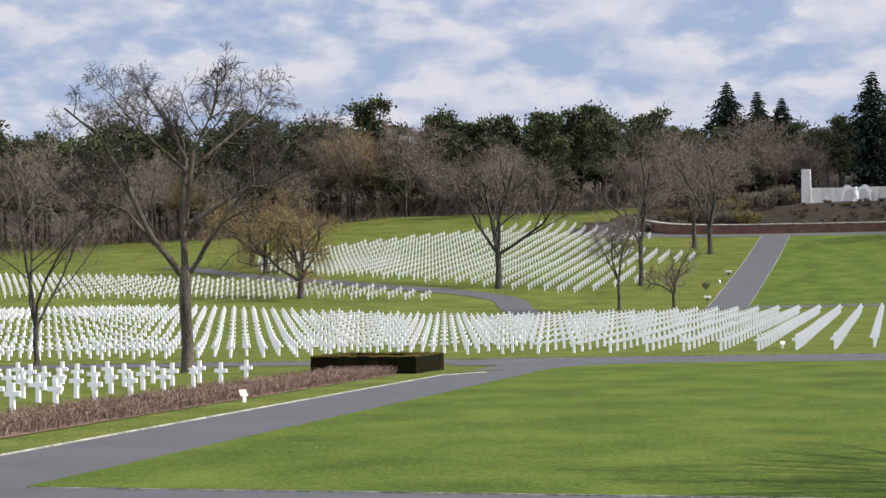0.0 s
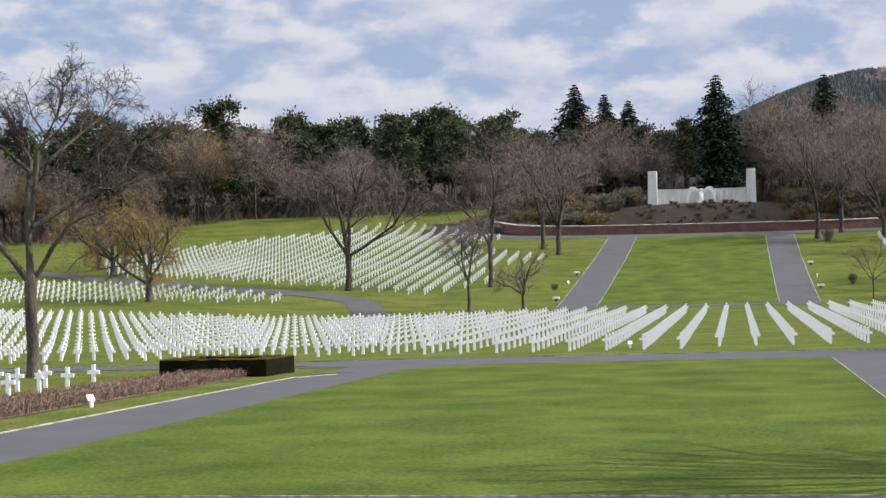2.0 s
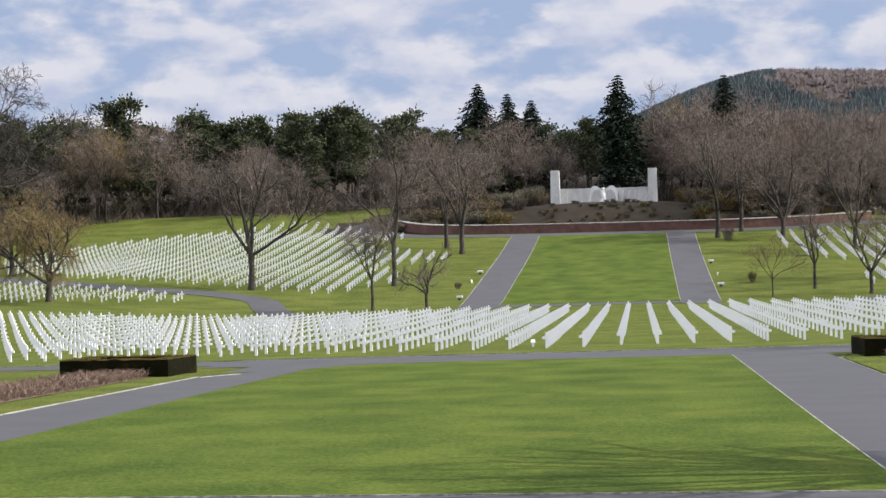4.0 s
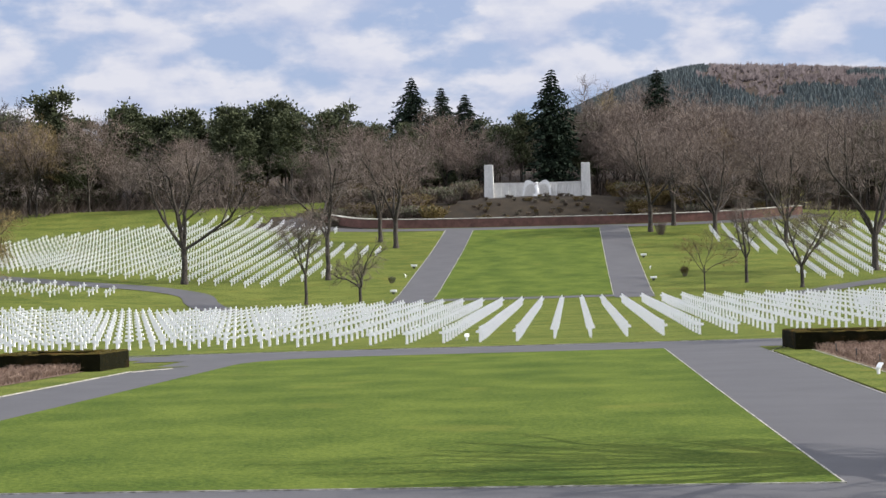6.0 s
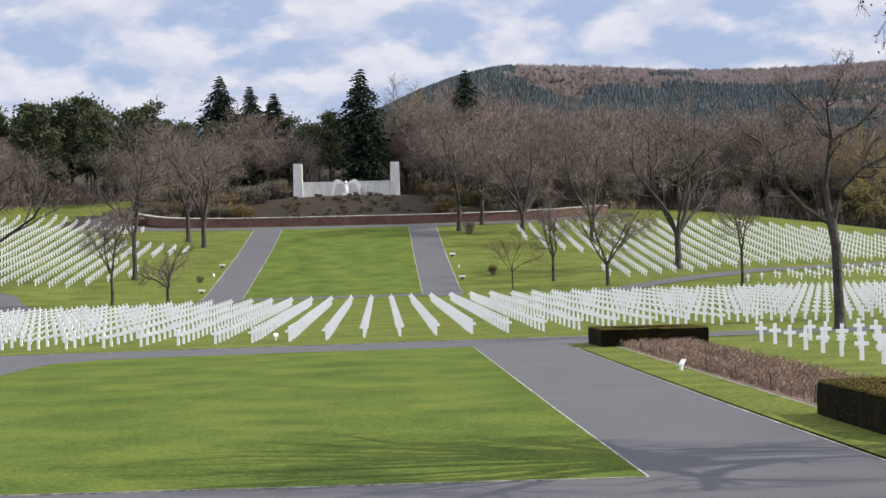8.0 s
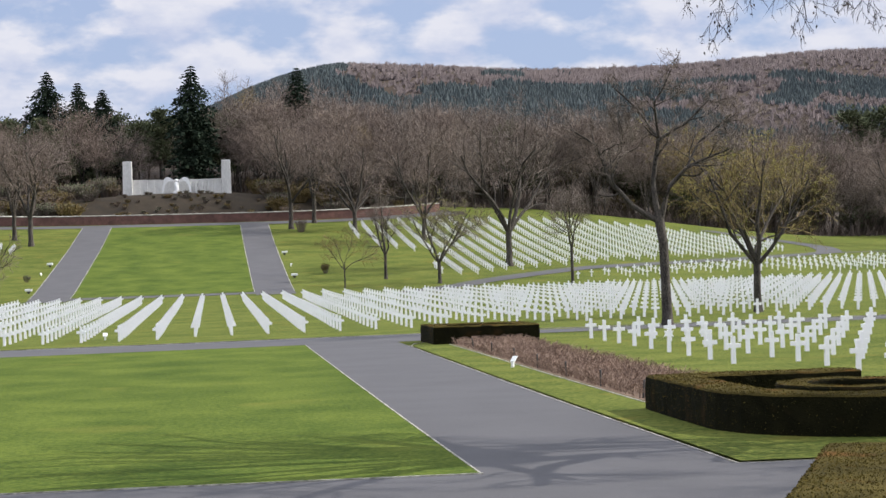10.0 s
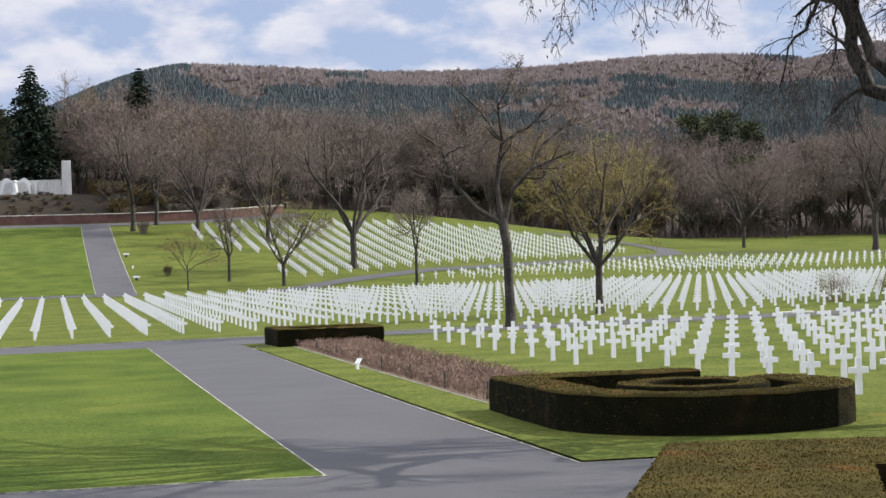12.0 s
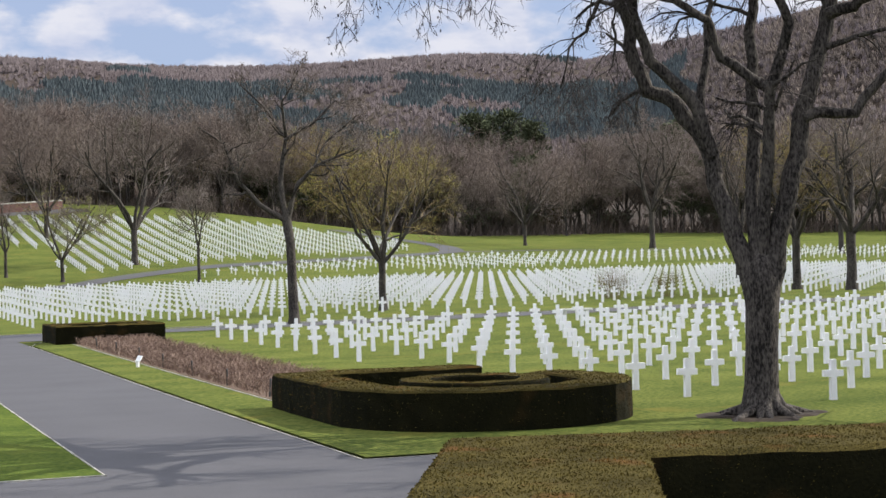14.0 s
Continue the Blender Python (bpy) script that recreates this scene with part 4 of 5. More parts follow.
limbed_tree(20.73, 37.4, -28, "great bare tree with thick forked limbs and flared roots", 77,
            [(-0.06, -0.1, 0.66), (-0.05, 0.25, 0.47), (-0.03, 0.7, 0.41), (0.0, 1.6, 0.385), (0.04, 2.6, 0.40), (0.06, 3.1, 0.44), (0.06, 3.5, 0.36), (0.06, 3.8, 0.2), (0.06, 4.0, 0.03)],
            [([(-0.12, 2.7), (-0.3, 3.5), (-0.57, 4.2), (-0.85, 5.1), (-1.0, 5.9), (-1.33, 6.7), (-1.84, 7.4), (-2.5, 7.7), (-2.8, 8.4), (-2.85, 9.2), (-3.1, 9.9), (-3.54, 10.7), (-4.3, 11.7)], 0.25, 0.13, 0.6),
             ([(-1.0, 6.1), (-1.32, 7.2), (-1.83, 7.8), (-2.4, 8.35), (-2.6, 9.0), (-2.8, 9.7), (-2.6, 10.6), (-3.0, 11.9)], 0.17, 0.09, -0.9),
             ([(-1.26, 7.1), (-1.12, 8.2), (-1.07, 9.0), (-0.95, 9.75), (-1.15, 10.8)], 0.11, 0.06, 0.9),
             ([(-0.03, 3.4), (-0.12, 5.1), (-0.04, 6.4), (-0.07, 7.7), (-0.09, 9.0), (0.03, 10.2), (-0.1, 11.8), (0.2, 13.6)], 0.19, 0.09, 1.0),
             ([(0.08, 3.4), (0.19, 5.35), (0.29, 6.5), (0.35, 7.7)], 0.17, 0.13, -0.8),
             ([(0.35, 7.6), (-0.32, 8.07), (-0.76, 8.35), (-0.97, 9.1), (-1.2, 9.3), (-1.84, 9.73), (-2.36, 10.1), (-3.3, 10.7)], 0.125, 0.07, -1.0),
             ([(0.35, 7.6), (0.67, 8.5), (0.82, 9.1), (0.57, 9.7), (0.46, 10.3), (0.95, 11.8), (0.7, 13.2)], 0.145, 0.07, -0.9),
             ([(0.2, 2.9), (0.4, 4.0), (0.7, 5.1), (0.97, 6.1), (1.04, 7.0), (1.36, 7.9), (1.68, 9.0), (1.8, 9.6), (1.95, 10.7), (2.5, 12.2), (2.8, 13.6)], 0.26, 0.14, 0.3),
             ([(1.08, 6.9), (1.47, 7.04), (2.3, 6.98), (2.76, 7.6), (3.28, 8.1), (3.94, 8.7), (4.7, 10.0)], 0.15, 0.07, 0.6),
             ([(1.74, 9.3), (2.3, 9.4), (2.7, 9.6), (3.34, 10.2), (4.1, 10.8)], 0.15, 0.08, -1.2),
             ([(-3.3, 10.4), (-3.7, 9.6), (-3.9, 9.2), (-4.35, 8.85), (-4.6, 7.9)], 0.06, 0.02, 0.8),
             ([(-3.0, 9.9), (-3.25, 9.3), (-3.2, 8.6), (-3.4, 8.0)], 0.05, 0.015, -0.6),
             ([(-3.6, 10.8), (-4.8, 11.3), (-6.4, 11.4), (-8.2, 11.2), (-10.0, 10.9)], 0.10, 0.025, 1.2),
             ([(-3.5, 10.6), (-5.0, 11.6), (-7.2, 11.6), (-9.0, 11.0)], 0.10, 0.025, -1.6),
             ([(-2.9, 11.0), (-3.9, 11.2), (-5.6, 11.0), (-6.6, 10.6)], 0.09, 0.025, -3.0),
             ([(-2.9, 11.6), (-4.0, 12.6), (-5.6, 12.8)], 0.10, 0.03, 2.0),
             ([(-0.2, 10.8), (-0.9, 11.8), (-1.8, 12.8), (-2.8, 13.2)], 0.14, 0.04, -6.0),
             ([(0.2, 10.8), (0.4, 12.0), (0.2, 13.4), (-0.8, 14.2)], 0.14, 0.04, -7.0),
             ([(-0.1, 11.0), (-0.8, 12.2), (-1.4, 13.6), (-2.4, 14.4)], 0.14, 0.04, 5.5),
             ([(-2.9, 11.2), (-3.8, 12.2), (-5.2, 13.0), (-6.6, 13.2)], 0.13, 0.04, -5.0),
             ([(-3.4, 10.6), (-4.6, 11.9), (-6.0, 12.8), (-7.8, 12.8)], 0.13, 0.04, 4.5),
             ([(0.0, 11.2), (-1.2, 12.8), (-3.0, 14.4), (-4.8, 15.4)], 0.2, 0.09, 1.0),
             ([(0.1, 11.0), (-1.6, 12.2), (-3.8, 13.2), (-6.0, 13.8)], 0.2, 0.09, -4.0),
             ([(0.0, 11.4), (-1.8, 12.4), (-4.0, 13.8), (-6.2, 14.6)], 0.2, 0.09, 3.4),
             ([(2.2, 11.6), (1.4, 13.2), (-0.4, 14.2), (-2.6, 14.8)], 0.2, 0.09, -5.6),
             ([(2.4, 12.0), (1.6, 13.2), (0.2, 14.6), (-2.0, 15.6)], 0.2, 0.09, 3.6),
             ([(2.2, 11.4), (3.4, 12.8), (4.6, 13.6), (6.0, 14.4)], 0.2, 0.09, -3.0),
             ([(2.3, 12.0), (1.6, 13.8), (0.4, 15.4), (-1.0, 16.4)], 0.15, 0.04, -2.5),
             ([(-3.0, 11.8), (-4.2, 13.4), (-6.0, 14.4), (-7.6, 14.6)], 0.12, 0.04, -2.5)]
            # the high crown spreads all round
            + [([(0.2, 11.0), (0.2 + 1.7 * math.cos(a), 12.5), (0.2 + 3.8 * math.cos(a), 13.4 + 0.5 * math.sin(5 * a)), (0.2 + 6.0 * math.cos(a), 14.2 + 0.8 * math.sin(5 * a))], 0.2, 0.09, 5.6 * math.sin(a))
               for a in (0.35, 0.95, 1.4, 1.9, 2.4, 2.8, 3.3, 3.7, 4.2, 4.6, 5.1, 5.8)],
            spec(levels=5, count=(6, 5, 5, 4, 3), thin=0.0075, shrink=0.46, taper=0.38, wobble=0.22, ratio=(0.5, 0.55, 0.62, 0.75), lift=(0.05, -0.06, -0.20, -0.36)), 4.4, twig=DARK_TWIG, roots=11, start=0.55, buds=2600)

bm = bmesh.new()
rim = []
for i in range(28):
    a = 2 * math.pi * i / 28
    q = 1.35 + 0.35 * math.sin(3 * a + 1) + 0.15 * math.sin(7 * a)
    rim.append((20.7 + q * 1.15 * math.cos(a), 37.4 + q * math.sin(a)))
low = [bm.verts.new((x, y, float(land(x, y)) - 0.02)) for x, y in rim]
high = [bm.verts.new((20.7 + (x - 20.7) * 0.8, 37.4 + (y - 37.4) * 0.8, float(land(x, y)) + 0.04)) for x, y in rim]
for i in range(28):
    bm.faces.new((low[i], low[(i + 1) % 28], high[(i + 1) % 28], high[i]))
bm.faces.new(high)
me = bpy.data.meshes.new("bare_soil")
bm.to_mesh(me)
bm.free()
me.materials.append(FLOOR_WOOD)
tagged(new("bare_soil", me), "worn reddish soil round the roots of the great tree", "soil", kind="structure")
# added out of view, to throw more branch shadows on the drive
bare_tree(31.5, 31.8, 16.5, "large bare tree beside the near graves", 78, BARK, DARK_TWIG, 0.22, 0.42, forks=6, open_angle=40, count=(6, 7, 6, 5, 3), thin=0.012)

# ---- the woods round the grounds ----
WOODS = random.Random(9)
PINE, BROWN, SPIRE = "dark green pine in the wood behind the graves", "bare brown tree in the wood behind the graves", "dark spruce behind the memorial"
pines = [pine(-150 - 30 * i, 420, 23, PINE, 100 + i, low=0.40 - 0.06 * i, wide=0.20 + 0.03 * i) for i in range(3)]
browns = [bare_tree(-160 - 25 * i, 440, 17, BROWN, 110 + i, BARK, (TWIG, RED_TWIG, RED_TWIG, YELLOW_TWIG)[i], 0.2, 0.2, forks=5, open_angle=24 + 4 * i, thin=0.03,
                    count=(5, 6, 8, 9), sides=(6, 5, 4, 4, 3, 3), levels=4, ratio=(0.62, 0.64, 0.66, 0.95)) for i in range(4)]


def copy_at(ob, x, y, s, stretch=1.0):
    m = pose(x, y, float(land(x, y)) - 0.1, 0, 0, WOODS.uniform(0, 360)) @ Matrix.Diagonal((s, s, s * stretch, 1))
    return copy_thing(ob, m)


def edge_of_wood(x):
    """How far off the first trees stand."""
    if x < -30:
        return 377 - 0.25 * max(0, -x - 120) + 6 * math.sin(x / 9) - (0.55 * max(0, -x - 95) if x < -95 else 0)
    if x > 25:
        return 373 - 0.32 * max(0, x - 70) + 5 * math.sin(x / 8)
    return 398 + 4 * math.sin(x / 7)


for row, (step_, share, gap) in enumerate(((7.6, 0.05, 0), (7.0, 0.35, 9), (5.4, 0.85, 19), (4.2, 0.97, 29), (4.6, 0.97, 44), (4.6, 0.97, 60))):
    x = -195.0
    while x < 235:
        x += step_ * WOODS.uniform(0.7, 1.4)
        y = edge_of_wood(x) + gap + WOODS.uniform(-4, 4)
        if -26 < x < 14 and y < 400:
            continue
        east = x > 30
        if x < -12 and row < 2 and WOODS.random() < 0.35:
            continue
        if WOODS.random() < share * (0.15 if 8 < x < 60 else 0.45 if x > 8 else 1.0):
            copy_at(WOODS.choice(pines), x, y, WOODS.uniform(0.72, 1.1) * (1.05 if x < -112 else 0.9 if x < -30 else 1.0) * (0.72 if east else 1.0) * (0.74 if -48 < x < 20 else 1) * (0.82 if row > 3 else 1))
        else:
            copy_at(WOODS.choice(browns[:3] if WOODS.random() < 0.9 else browns), x, y + WOODS.uniform(-5, 6), WOODS.uniform(0.8, 1.35) * (0.95 if x < -98 else 0.75 if x < 0 else 1.0), WOODS.uniform(0.85, 1.1))
for x, y, s in ((-17.1, 397, 0.8), (-23.5, 391, 0.75), (12.8, 387, 0.85), (18.2, 381, 0.8), (25.7, 376.9, 0.85), (31.1, 364.9, 0.8), (-42.8, 374.8, 0.85), (23.7, 356.9, 0.8), (38.7, 359.9, 0.9), (49.4, 364.8, 0.9), (6.4, 413, 1.35), (32.1, 384.9, 1.2), (10.7, 405, 1.1)):
    copy_at(browns[WOODS.randrange(3)], x, y, s)
for x, y, h, wide, seed in ((-37.4, 432.9, 27.4, 0.27, 1), (-30.0, 428.9, 26.0, 0.27, 2), (-24.2, 425, 24.6, 0.24, 3), (-3.4, 397, 28.3, 0.19, 4), (21.2, 429, 29.7, 0.16, 5), (25.5, 423, 21.3, 0.2, 7)):
    spruce(x, y, h, SPIRE, 130 + seed, wide)

for way, far, s in ((20.3, 432, 1.2), (21.1, 440, 1.25), (22.0, 428, 1.1), (18.9, 436, 1.0), (12.6, 402, 0.85), (13.2, 410, 0.9), (11.4, 405, 0.8), (26.4, 398, 1.0)):
    copy_at(pines[WOODS.randrange(3)], far * math.sin(radians(way)), far * math.cos(radians(way)), s)

# brushwood under the trees
brush = Wood(55)
for _ in range(22000):
    x = brush.rng.uniform(-195, 235)
    y = edge_of_wood(x) + brush.rng.uniform(-3, 34)
    if -32 < x < 20 and y < 404:
        continue
    z, k = float(land(x, y)), 0.5 + 6.0 * brush.rng.random() ** 2.0
    brush.add([(x, y, z - 0.1), (x + brush.rng.gauss(0, .5) * k, y + brush.rng.gauss(0, .5) * k, z + k)], [brush.rng.uniform(0.03, 0.11), 0.01], 3)
tagged(mesh_ob("brushwood", *brush.tubes(lambda k: True), BRUSH), "tangled bare brown brushwood under the trees", "brushwood", kind="stuff")

# ---- the far wooded hill ----
FAR = random.Random(4)


def far_wood(name, mat, count, where, label, fir):
    verts, faces = [], []
    made = 0
    spots = []
    while made < count:
        if not spots:
            many = [(FAR.uniform(-220, 1150), FAR.uniform(640, 1540)) for _ in range(20000)]
            many = [(x, y) for x, y in many if abs(x) <= 0.78 * y and x >= -0.14 * y]
            A = np.array(many)
            spots = [(x, y, float(z)) for (x, y), z in zip(many, land(A[:, 0], A[:, 1]))]
        x, y, ground_z = spots.pop()
        if not where(x, y, ground_z):
            continue
        made += 1
        z = ground_z - 1
        h = FAR.uniform(3.4, 6.2)
        if fir:
            j, t0 = len(verts), FAR.uniform(0, 6)
            for i in range(6):
                a, rr = t0 + i * 1.047, h * 0.3 * FAR.uniform(0.6, 1.25)
                verts.append((x + rr * math.cos(a), y + rr * math.sin(a), z + h * 0.05))
            verts.append((x + FAR.gauss(0, .3), y, z + h))
            faces += [(j + i, j + (i + 1) % 6, j + 6) for i in range(6)]
        else:
            for i in range(6):
                a, u = FAR.uniform(0, 6.28), FAR.uniform(0.1, 1)
                bx, by, bz = x + 1.2 * u * math.cos(a), y + 1.2 * u * math.sin(a), z + h * FAR.uniform(0.1, 0.4)
                tx, ty, tz = x + 3.0 * u * math.cos(a), y + 3.0 * u * math.sin(a), z + h * (1.0 - 0.45 * u * u) * FAR.uniform(0.85, 1.05)
                j, r = len(verts), 0.75
                verts += [(bx + r, by, bz), (bx - r * .5, by + r * .87, bz), (bx - r * .5, by - r * .87, bz), (tx, ty, tz)]
                faces += [(j, j + 1, j + 3), (j + 1, j + 2, j + 3), (j + 2, j, j + 3)]
    tagged(mesh_ob(name, verts, faces, mat), label, "forest", kind="stuff")


def ease(a, b, v):
    u = min(1.0, max(0.0, (v - a) / (b - a)))
    return u * u * (3 - 2 * u)


def firs_here(x, y, z):
    n = noise.noise(Vector((x / 130, y / 170, 3.0))) + 0.6 * noise.noise(Vector((x / 45, y / 60, 8.0)))
    if z < 0.070 * math.hypot(x, y) + 4 * n:   # bare woods on the lower slope
        return False
    if x > 0.51 * y + 25 * n:   # the eastern end is bare too
        return False
    low = ease(1235, 1030, y + 0.12 * x)
    spurred = ease(330, 560, x + 0.10 * (y - 900)) * ease(1200, 800, y)
    return 1.35 * n + 0.85 * low + 0.6 * spurred + 0.7 * ease(150, 10, x) > 0.55


far_wood("far_fir_forest", HAZED_FIR, 36000, firs_here, "dark fir forest on the far hill", True)
far_wood("far_bare_forest", HAZED_WOOD, 24000, lambda x, y, z: not firs_here(x, y, z), "bare brown beech forest on the far hill", False)
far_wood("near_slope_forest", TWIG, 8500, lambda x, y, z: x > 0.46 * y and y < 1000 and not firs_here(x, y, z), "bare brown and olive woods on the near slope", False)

# ---- the memorial ----
memorial = thing("memorial", -6.6, 374.5, "white stone memorial wall with two end pillars", "memorial")


def block(name, cx, cy, z0, sx, sy, sz, mat, parent, bevel=0.05, taper=0.0, label=""):
    bm = bmesh.new()
    box(bm, cx, cy, z0, sx, sy, sz, bevel)
    if taper:
        for v in bm.verts:
            f = 1 - taper * (v.co.z - z0) / sz
            v.co.x, v.co.y = cx + (v.co.x - cx) * f, cy + (v.co.y - cy) * f
    return part(name, bm, mat, parent, label)


for sx in (-10.0, 10.0):
    pil = block("pillar", sx, -0.4, -1.5, 2.0, 1.9, 8.1, STONE, memorial, 0.06, 0.1)
for i in range(12):
    a = (i - 5.5) / 5.5
    p = block("wall_panel", a * 8.25, 0.9 - 1.0 * a * a, -1.2, 1.48, 0.7, 3.8, STONE, memorial, 0.02)
    c = block("coping", a * 8.25, 0.9 - 1.0 * a * a, 2.6, 1.51, 0.9, 0.22, STONE, memorial, 0.02)
for i in range(5):
    bm = bmesh.new()
    bmesh.ops.create_cone(bm, cap_ends=True, segments=10, radius1=0.34, radius2=0.26, depth=2.6, matrix=Matrix.Translation((2.6 + i * 1.25, 0.2 - 0.02 * i * i, 0.9)))
    part("fluted_drape", bm, STONE, memorial)


def loft(bm, rings, n=12):
    """A closed skin through flat rings: height, side and depth radius, side and depth offset."""
    loops = [[bm.verts.new((ox + rx * math.cos(2 * math.pi * i / n), oy + ry * math.sin(2 * math.pi * i / n), z)) for i in range(n)] for z, rx, ry, ox, oy in rings]
    for p, q in zip(loops, loops[1:]):
        for i in range(n):
            bm.faces.new((p[i], p[(i + 1) % n], q[(i + 1) % n], q[i]))
    bm.faces.new(loops[-1])
    bm.faces.new(list(reversed(loops[0])))


bm = bmesh.new()
loft(bm, [(-0.6, 0.95, 0.6, 0, 0), (0.1, 0.85, 0.5, 0, 0), (0.35, 0.5, 0.42, 0.05, -0.1), (0.9, 0.42, 0.4, 0.1, -0.15), (1.35, 0.5, 0.42, 0.05, -0.1), (2.0, 0.55, 0.36, -0.05, 0), (2.45, 0.4, 0.28, 0, 0),
          (2.6, 0.17, 0.17, 0.02, 0), (2.75, 0.27, 0.27, 0.02, -0.05), (3.05, 0.28, 0.3, 0.02, -0.08), (3.28, 0.12, 0.14, 0.02, -0.05)])
for s in (-1, 1):
    # each wing rises in a hooked arc from the shoulder, its long feathers hanging apart from the body
    for i in range(10):
        t = i / 9
        ax_ = 0.55 + 2.15 * math.sin(t * 1.5)
        az_ = 2.55 + 1.35 * math.sin(0.3 + t * 2.3) - 0.9 * t * t
        bx_, bz_ = ax_ + 0.15 + 0.25 * t, az_ - 0.5 - 2.2 * t ** 1.2
        w_, y_ = 0.15 + 0.05 * t, 0.12 + 0.016 * i
        front = [bm.verts.new((s * u, -y_, v)) for u, v in ((ax_ - w_, az_), (ax_ + w_, az_ + 0.1), (bx_ + w_, bz_ + 0.3), (bx_, bz_), (bx_ - w_, bz_ + 0.3))]
        rear = [bm.verts.new((v.co.x, 0.2 - 0.012 * i, v.co.z)) for v in front]
        bm.faces.new(front)
        bm.faces.new(list(reversed(rear)))
        for k in range(5):
            bm.faces.new((front[k], rear[k], rear[(k + 1) % 5], front[(k + 1) % 5]))
bmesh.ops.recalc_face_normals(bm, faces=bm.faces)
me = to_mesh(bm, "statue", WHITE)
statue = new("statue", me)
statue.matrix_basis = pose(-6.7, 373.2, float(land(-6.7, 373.2)) + 0.15) @ Matrix.Diagonal((0.92, 0.92, 0.84, 1))
tagged(statue, "white stone winged figure before the memorial wall", "statue")

# low curved wall under the mound
arc = [(-49, 355), (-41, 349.5), (-30, 347), (-17, 346), (-6, 345.8), (9, 346), (21, 347.3), (34, 350.5), (45, 356)]
ribbon("retaining_wall", REDWALL, arc, 0.6, 0.0, "low curved red sandstone wall", "wall", thick=1.65)
ribbon("wall_coping", KERB, [(x, y) for x, y in arc], 0.75, 1.655, "pale stone coping on the low wall", "coping", thick=0.14, low=1.65)


# ---- shrubs ----
def shrub(x, y, h, w_, label, seed, mat=TWIG, stems=60, thin=0.012, name="shrub", leaves=0, leaf_mat=None):
    top = thing(name, x, y, label, "shrub")
    w = Wood(seed)
    rng = w.rng
    for i in range(stems):
        a, o = rng.uniform(0, 6.28), rng.random() ** 0.6 * w_ / 2
        p = Vector((math.cos(a) * o * 0.4, math.sin(a) * o * 0.4, -0.05))
        tip = Vector((math.cos(a) * o, math.sin(a) * o, h * rng.uniform(0.6, 1.05)))
        mid = p.lerp(tip, 0.5) + Vector((rng.gauss(0, .06), rng.gauss(0, .06), 0)) * h
        w.add([tuple(p), tuple(mid), tuple(tip)], [thin * 1.6, thin * 1.2, thin * 0.6], 3)
        for _ in range(5):
            q = mid.lerp(tip, rng.random())
            e = q + Vector((rng.gauss(0, .16), rng.gauss(0, .16), rng.uniform(0.05, .3))) * h
            w.add([tuple(q), tuple(e)], [thin, thin * 0.5], 3)
    t = w.tubes(lambda k: True)
    tagged(mesh_ob("stem_mass", *t, mat, top), kind="stuff")
    if leaves:
        V, verts, faces = t[0], [], []
        for _ in range(leaves):
            c = Vector(V[rng.randrange(len(V))])
            a = Vector((rng.gauss(0, 1), rng.gauss(0, 1), rng.gauss(0, 1))).normalized() * h * 0.06
            b = a.orthogonal().normalized() * h * 0.035
            k = len(verts)
            verts += [(c - a)[:], (c + b)[:], (c + a)[:], (c - b)[:]]
            faces.append((k, k + 1, k + 2, k + 3))
        tagged(mesh_ob("leaf_cover", verts, faces, leaf_mat or HEDGE_LEAF, top), kind="stuff")
    return top


shrub(57.9, 127.5, 2.3, 3.0, "bare twiggy shrub between the headstones", 201, YELLOW_TWIG, 75, 0.007)
shrub(62.3, 127.0, 2.0, 2.6, "bare twiggy shrub between the headstones", 202, YELLOW_TWIG, 65, 0.007)
shrub(-25.9, 259.8, 0.9, 1.2, "small round evergreen shrub by the path", 203, TWIG, 40, leaves=900, leaf_mat=NEEDLE)
shrub(16.2, 259.8, 1.3, 1.4, "small round evergreen shrub by the path", 204, TWIG, 40, leaves=900, leaf_mat=HEDGE_LEAF)
shrub(16, 323.8, 2.2, 2.4, "small brown shrub by the path", 205, RED_TWIG, 70, 0.02)
heath = random.Random(31)
heaths = [shrub(-36, 362, 2.0, 3.2, "brown and green heath shrub on the mound", 210 + i, (RED_TWIG, TWIG, YELLOW_TWIG)[i], 70, 0.035, leaves=700, leaf_mat=(HEDGE_LEAF, NEEDLE, HEDGE_LEAF)[i]) for i in range(3)]
for i in range(190):
    x = heath.uniform(-52, 40)
    y = heath.uniform(353, 370) if -20 < x < 7 else heath.uniform(351, 391)
    big_ = heath.uniform(0.2, 0.34) if y < 370 and -24 < x < 12 else heath.uniform(0.7, 1.6)
    copy_thing(heaths[heath.randrange(3)], pose(x, y, float(land(x, y)), 0, 0, heath.uniform(0, 360)) @ Matrix.Diagonal((big_ * 1.3, big_ * 1.3, big_, 1)))
for i in range(64):
    x = heath.choice((heath.uniform(-150, -36), heath.uniform(34, 205)))
    y = edge_of_wood(x) + heath.uniform(8, 26)
    big_ = heath.uniform(1.5, 2.9)
    copy_thing(heaths[heath.choice((0, 1, 1))], pose(x, y, float(land(x, y)), 0, 0, heath.uniform(0, 360)) @ Matrix.Diagonal((big_ * 1.2, big_ * 1.2, big_, 1)))["label"] = "dark evergreen undergrowth bush beneath the wood's trees"
for x, y in ((-21.5, 377), (-23.5, 376), (-20.5, 379)):
    copy_thing(heaths[1], pose(x, y, float(land(x, y)), 0, 0, 40) @ Matrix.Diagonal((1.1, 1.1, 1.9, 1)))


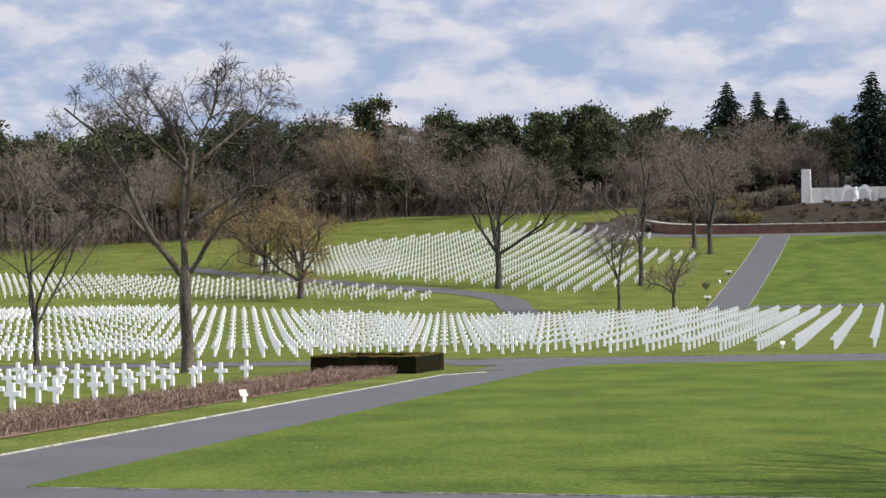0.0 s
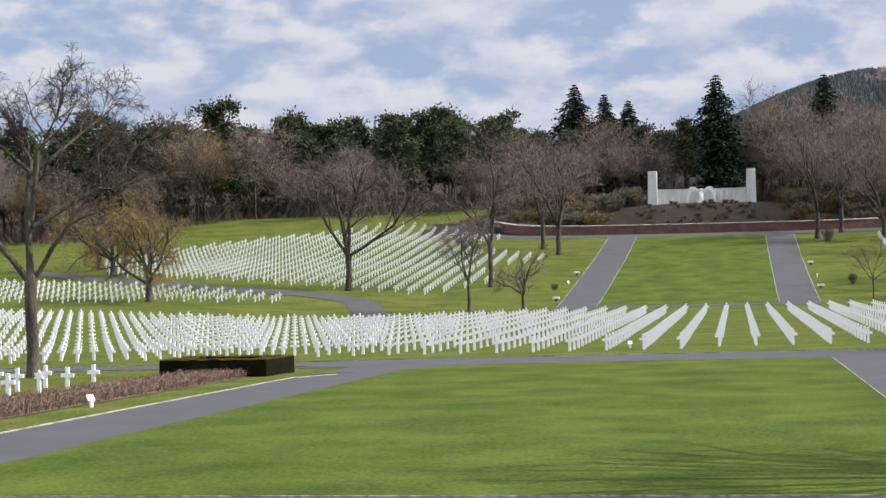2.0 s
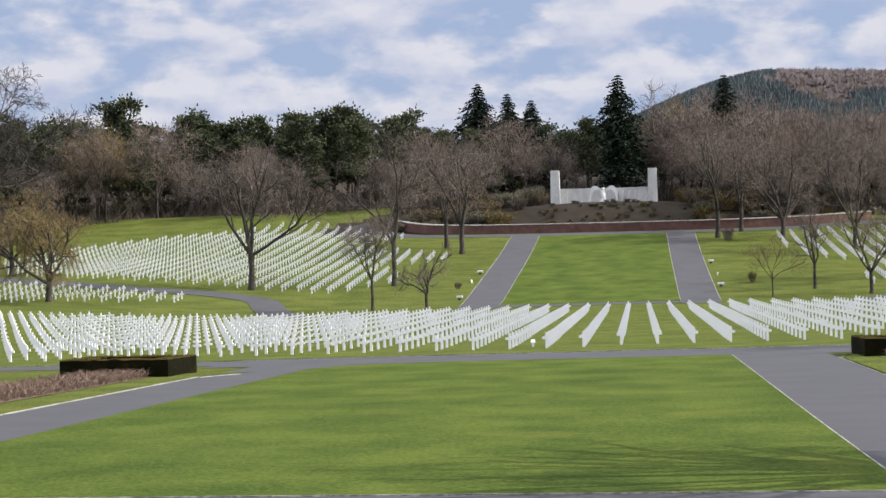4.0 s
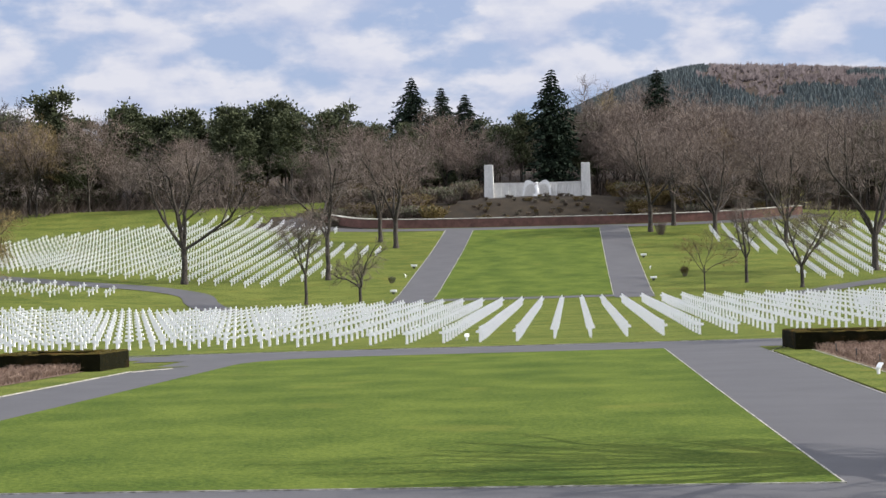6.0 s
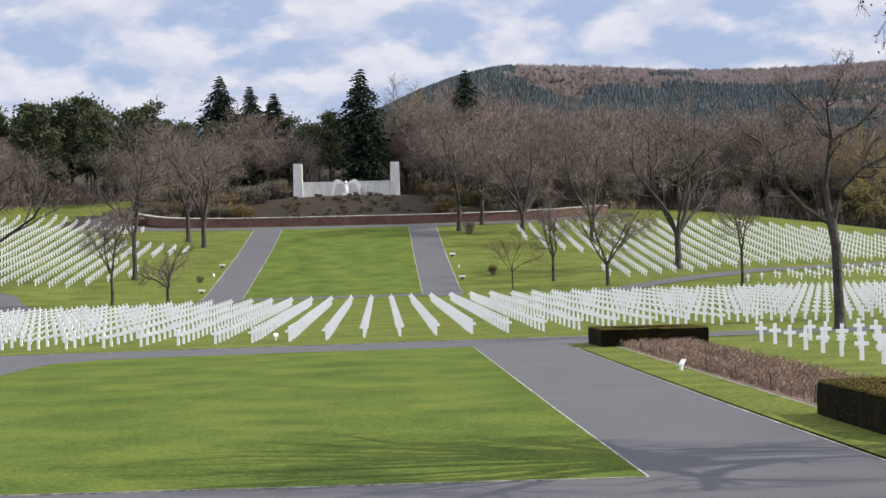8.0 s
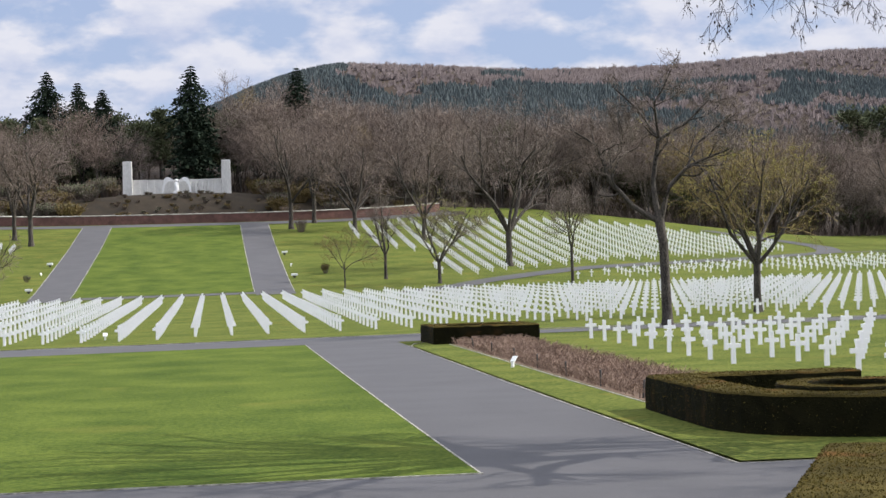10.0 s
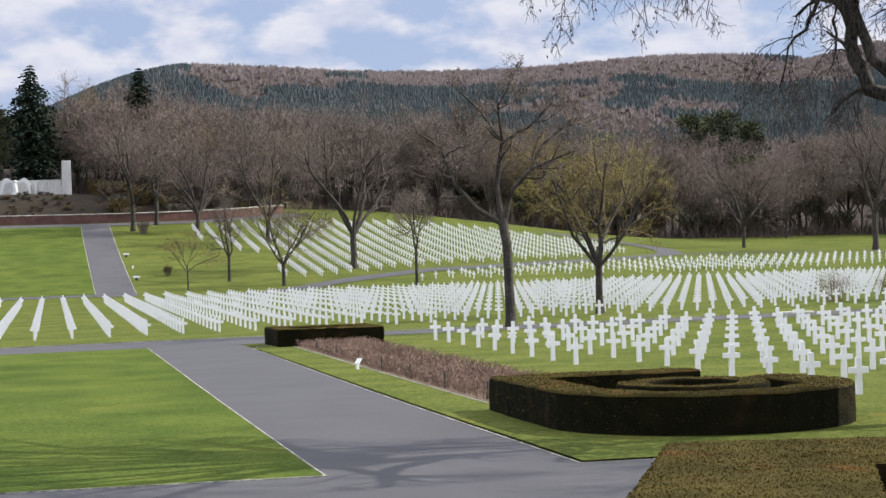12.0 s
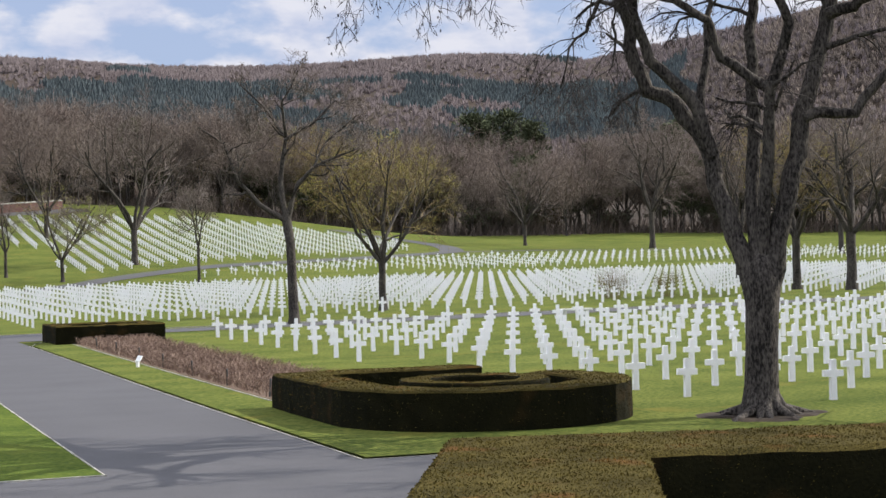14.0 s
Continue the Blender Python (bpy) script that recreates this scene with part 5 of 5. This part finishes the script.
# ---- flower beds ----
def rose_bed(name, x0, x1, y0, y1, label, seed, h, count):
    rng = random.Random(seed)
    bed = strip(name, SOIL, x0, x1, y0, y1, 0.06, label, "flower bed")
    w = Wood(seed)
    for _ in range(count):
        x, y = rng.uniform(x0 + 0.1, x1 - 0.1), rng.uniform(y0 + 0.1, y1 - 0.1)
        z = float(land(x, y))
        k = rng.uniform(0.55, 1.1) * h
        dx, dy = rng.gauss(0, .12), rng.gauss(0, .12)
        w.add([(x, y, z), (x + dx * .4, y + dy * .4, z + k * .6), (x + dx * 1.4, y + dy * 1.4, z + k)], [0.014, 0.011, 0.006], 3)
        for _ in range(3):
            u = rng.uniform(0.3, 0.9)
            w.add([(x + dx * u, y + dy * u, z + k * u), (x + dx * u + rng.gauss(0, .14), y + dy * u + rng.gauss(0, .14), z + k * u + rng.uniform(0.05, 0.3) * h)], [0.010, 0.005], 3)
    tagged(mesh_ob("rose_canes", *w.tubes(lambda k: True), CANE), "dense pruned brown rose canes in the bed", "rose bushes", kind="stuff")


rose_bed("flower_bed", 11.9, 15.6, 48.8, 91.0, "long brown bed of pruned roses beside the hedge", 41, 0.45, 5200)
rose_bed("flower_bed", -27.2, -23.6, 36, 86, "long brown bed of pruned roses beside the hedge", 42, 0.5, 6000)
ribbon("bed_edging", KERB, [(11.8, 49), (11.8, 91)], 0.05, 0.01, "thin pale stone edging of the bed", "edging", thick=0.06)


def stake(x, y, rng):
    ob = new("stake", STAKE_MESH)
    ob.matrix_basis = pose(x, y, float(land(x, y)) - 0.05, rng.gauss(0, 3), rng.gauss(0, 3), rng.uniform(0, 360))
    tagged(ob, "short dark wooden stake at the edge of the rose bed", "stake", "stakes along the rose bed")


bm = bmesh.new()
bmesh.ops.create_cone(bm, cap_ends=True, segments=7, radius1=0.035, radius2=0.028, depth=0.6, matrix=Matrix.Translation((0, 0, 0.3)))
bmesh.ops.create_cone(bm, cap_ends=True, segments=7, radius1=0.04, radius2=0.02, depth=0.04, matrix=Matrix.Translation((0, 0, 0.62)))
STAKE_MESH = to_mesh(bm, "stake", DARK)
stakes = random.Random(8)
for i in range(7):
    stake(12.1, 50.5 + 5.6 * i, stakes)


# ---- small things ----
def sign(x, y, turn, label):
    top = thing("sign", x, y, label, "sign", turn=turn)
    block("post", 0, 0, -0.05, 0.13, 0.08, 0.36, WHITE, top, 0.01)
    bm = bmesh.new()
    box(bm, 0, 0, 0, 0.3, 0.04, 0.26, 0.008)
    bmesh.ops.transform(bm, matrix=Matrix.Translation((0, -0.02, 0.26)) @ Matrix.Rotation(radians(-35), 4, "X"), verts=bm.verts)
    part("panel", bm, WHITE, top)


def flood_light(x, y):
    top = thing("ground_light", x, y, "small white box light on a low dark stand by the path", "ground light", "lights along the upper paths")
    block("stand", 0, 0, -0.02, 0.35, 0.3, 0.32, DARK, top, 0.02)
    block("lamp_box", 0, 0, 0.3, 0.9, 0.45, 0.3, WHITE, top, 0.04)


def bench(x, y, turn):
    top = thing("bench", x, y, "pale stone bench with a plain slab seat", "bench", turn=turn)
    block("seat", 0, 0, 0.40, 2.0, 0.5, 0.12, STONE, top, 0.02)
    for s in (-0.7, 0.7):
        block("leg", s, 0, -0.02, 0.16, 0.42, 0.42, STONE, top, 0.015)


sign(11.35, 68.5, -65, "low white slanted plot marker in the grass verge")
sign(-22.9, 62.0, 55, "low white slanted plot marker in the grass verge")
sign(-7.1, 121.2, 0, "low white slanted plot marker before the rows")
sign(-60.6, 202.3, 0, "low white slanted plot marker before the rows")
for x, y in ((-24.3, 279), (-24.3, 246), (11.5, 288), (11.5, 255)):
    flood_light(x, y)
sign(-24.5, 266.9, 60, "small white marker beside the path")
sign(11.7, 270.4, -60, "small white marker beside the path")
bench(41.0, 95.6, 0)
bench(-84, 177, 8)
bench(-45.5, 84.5, 5)
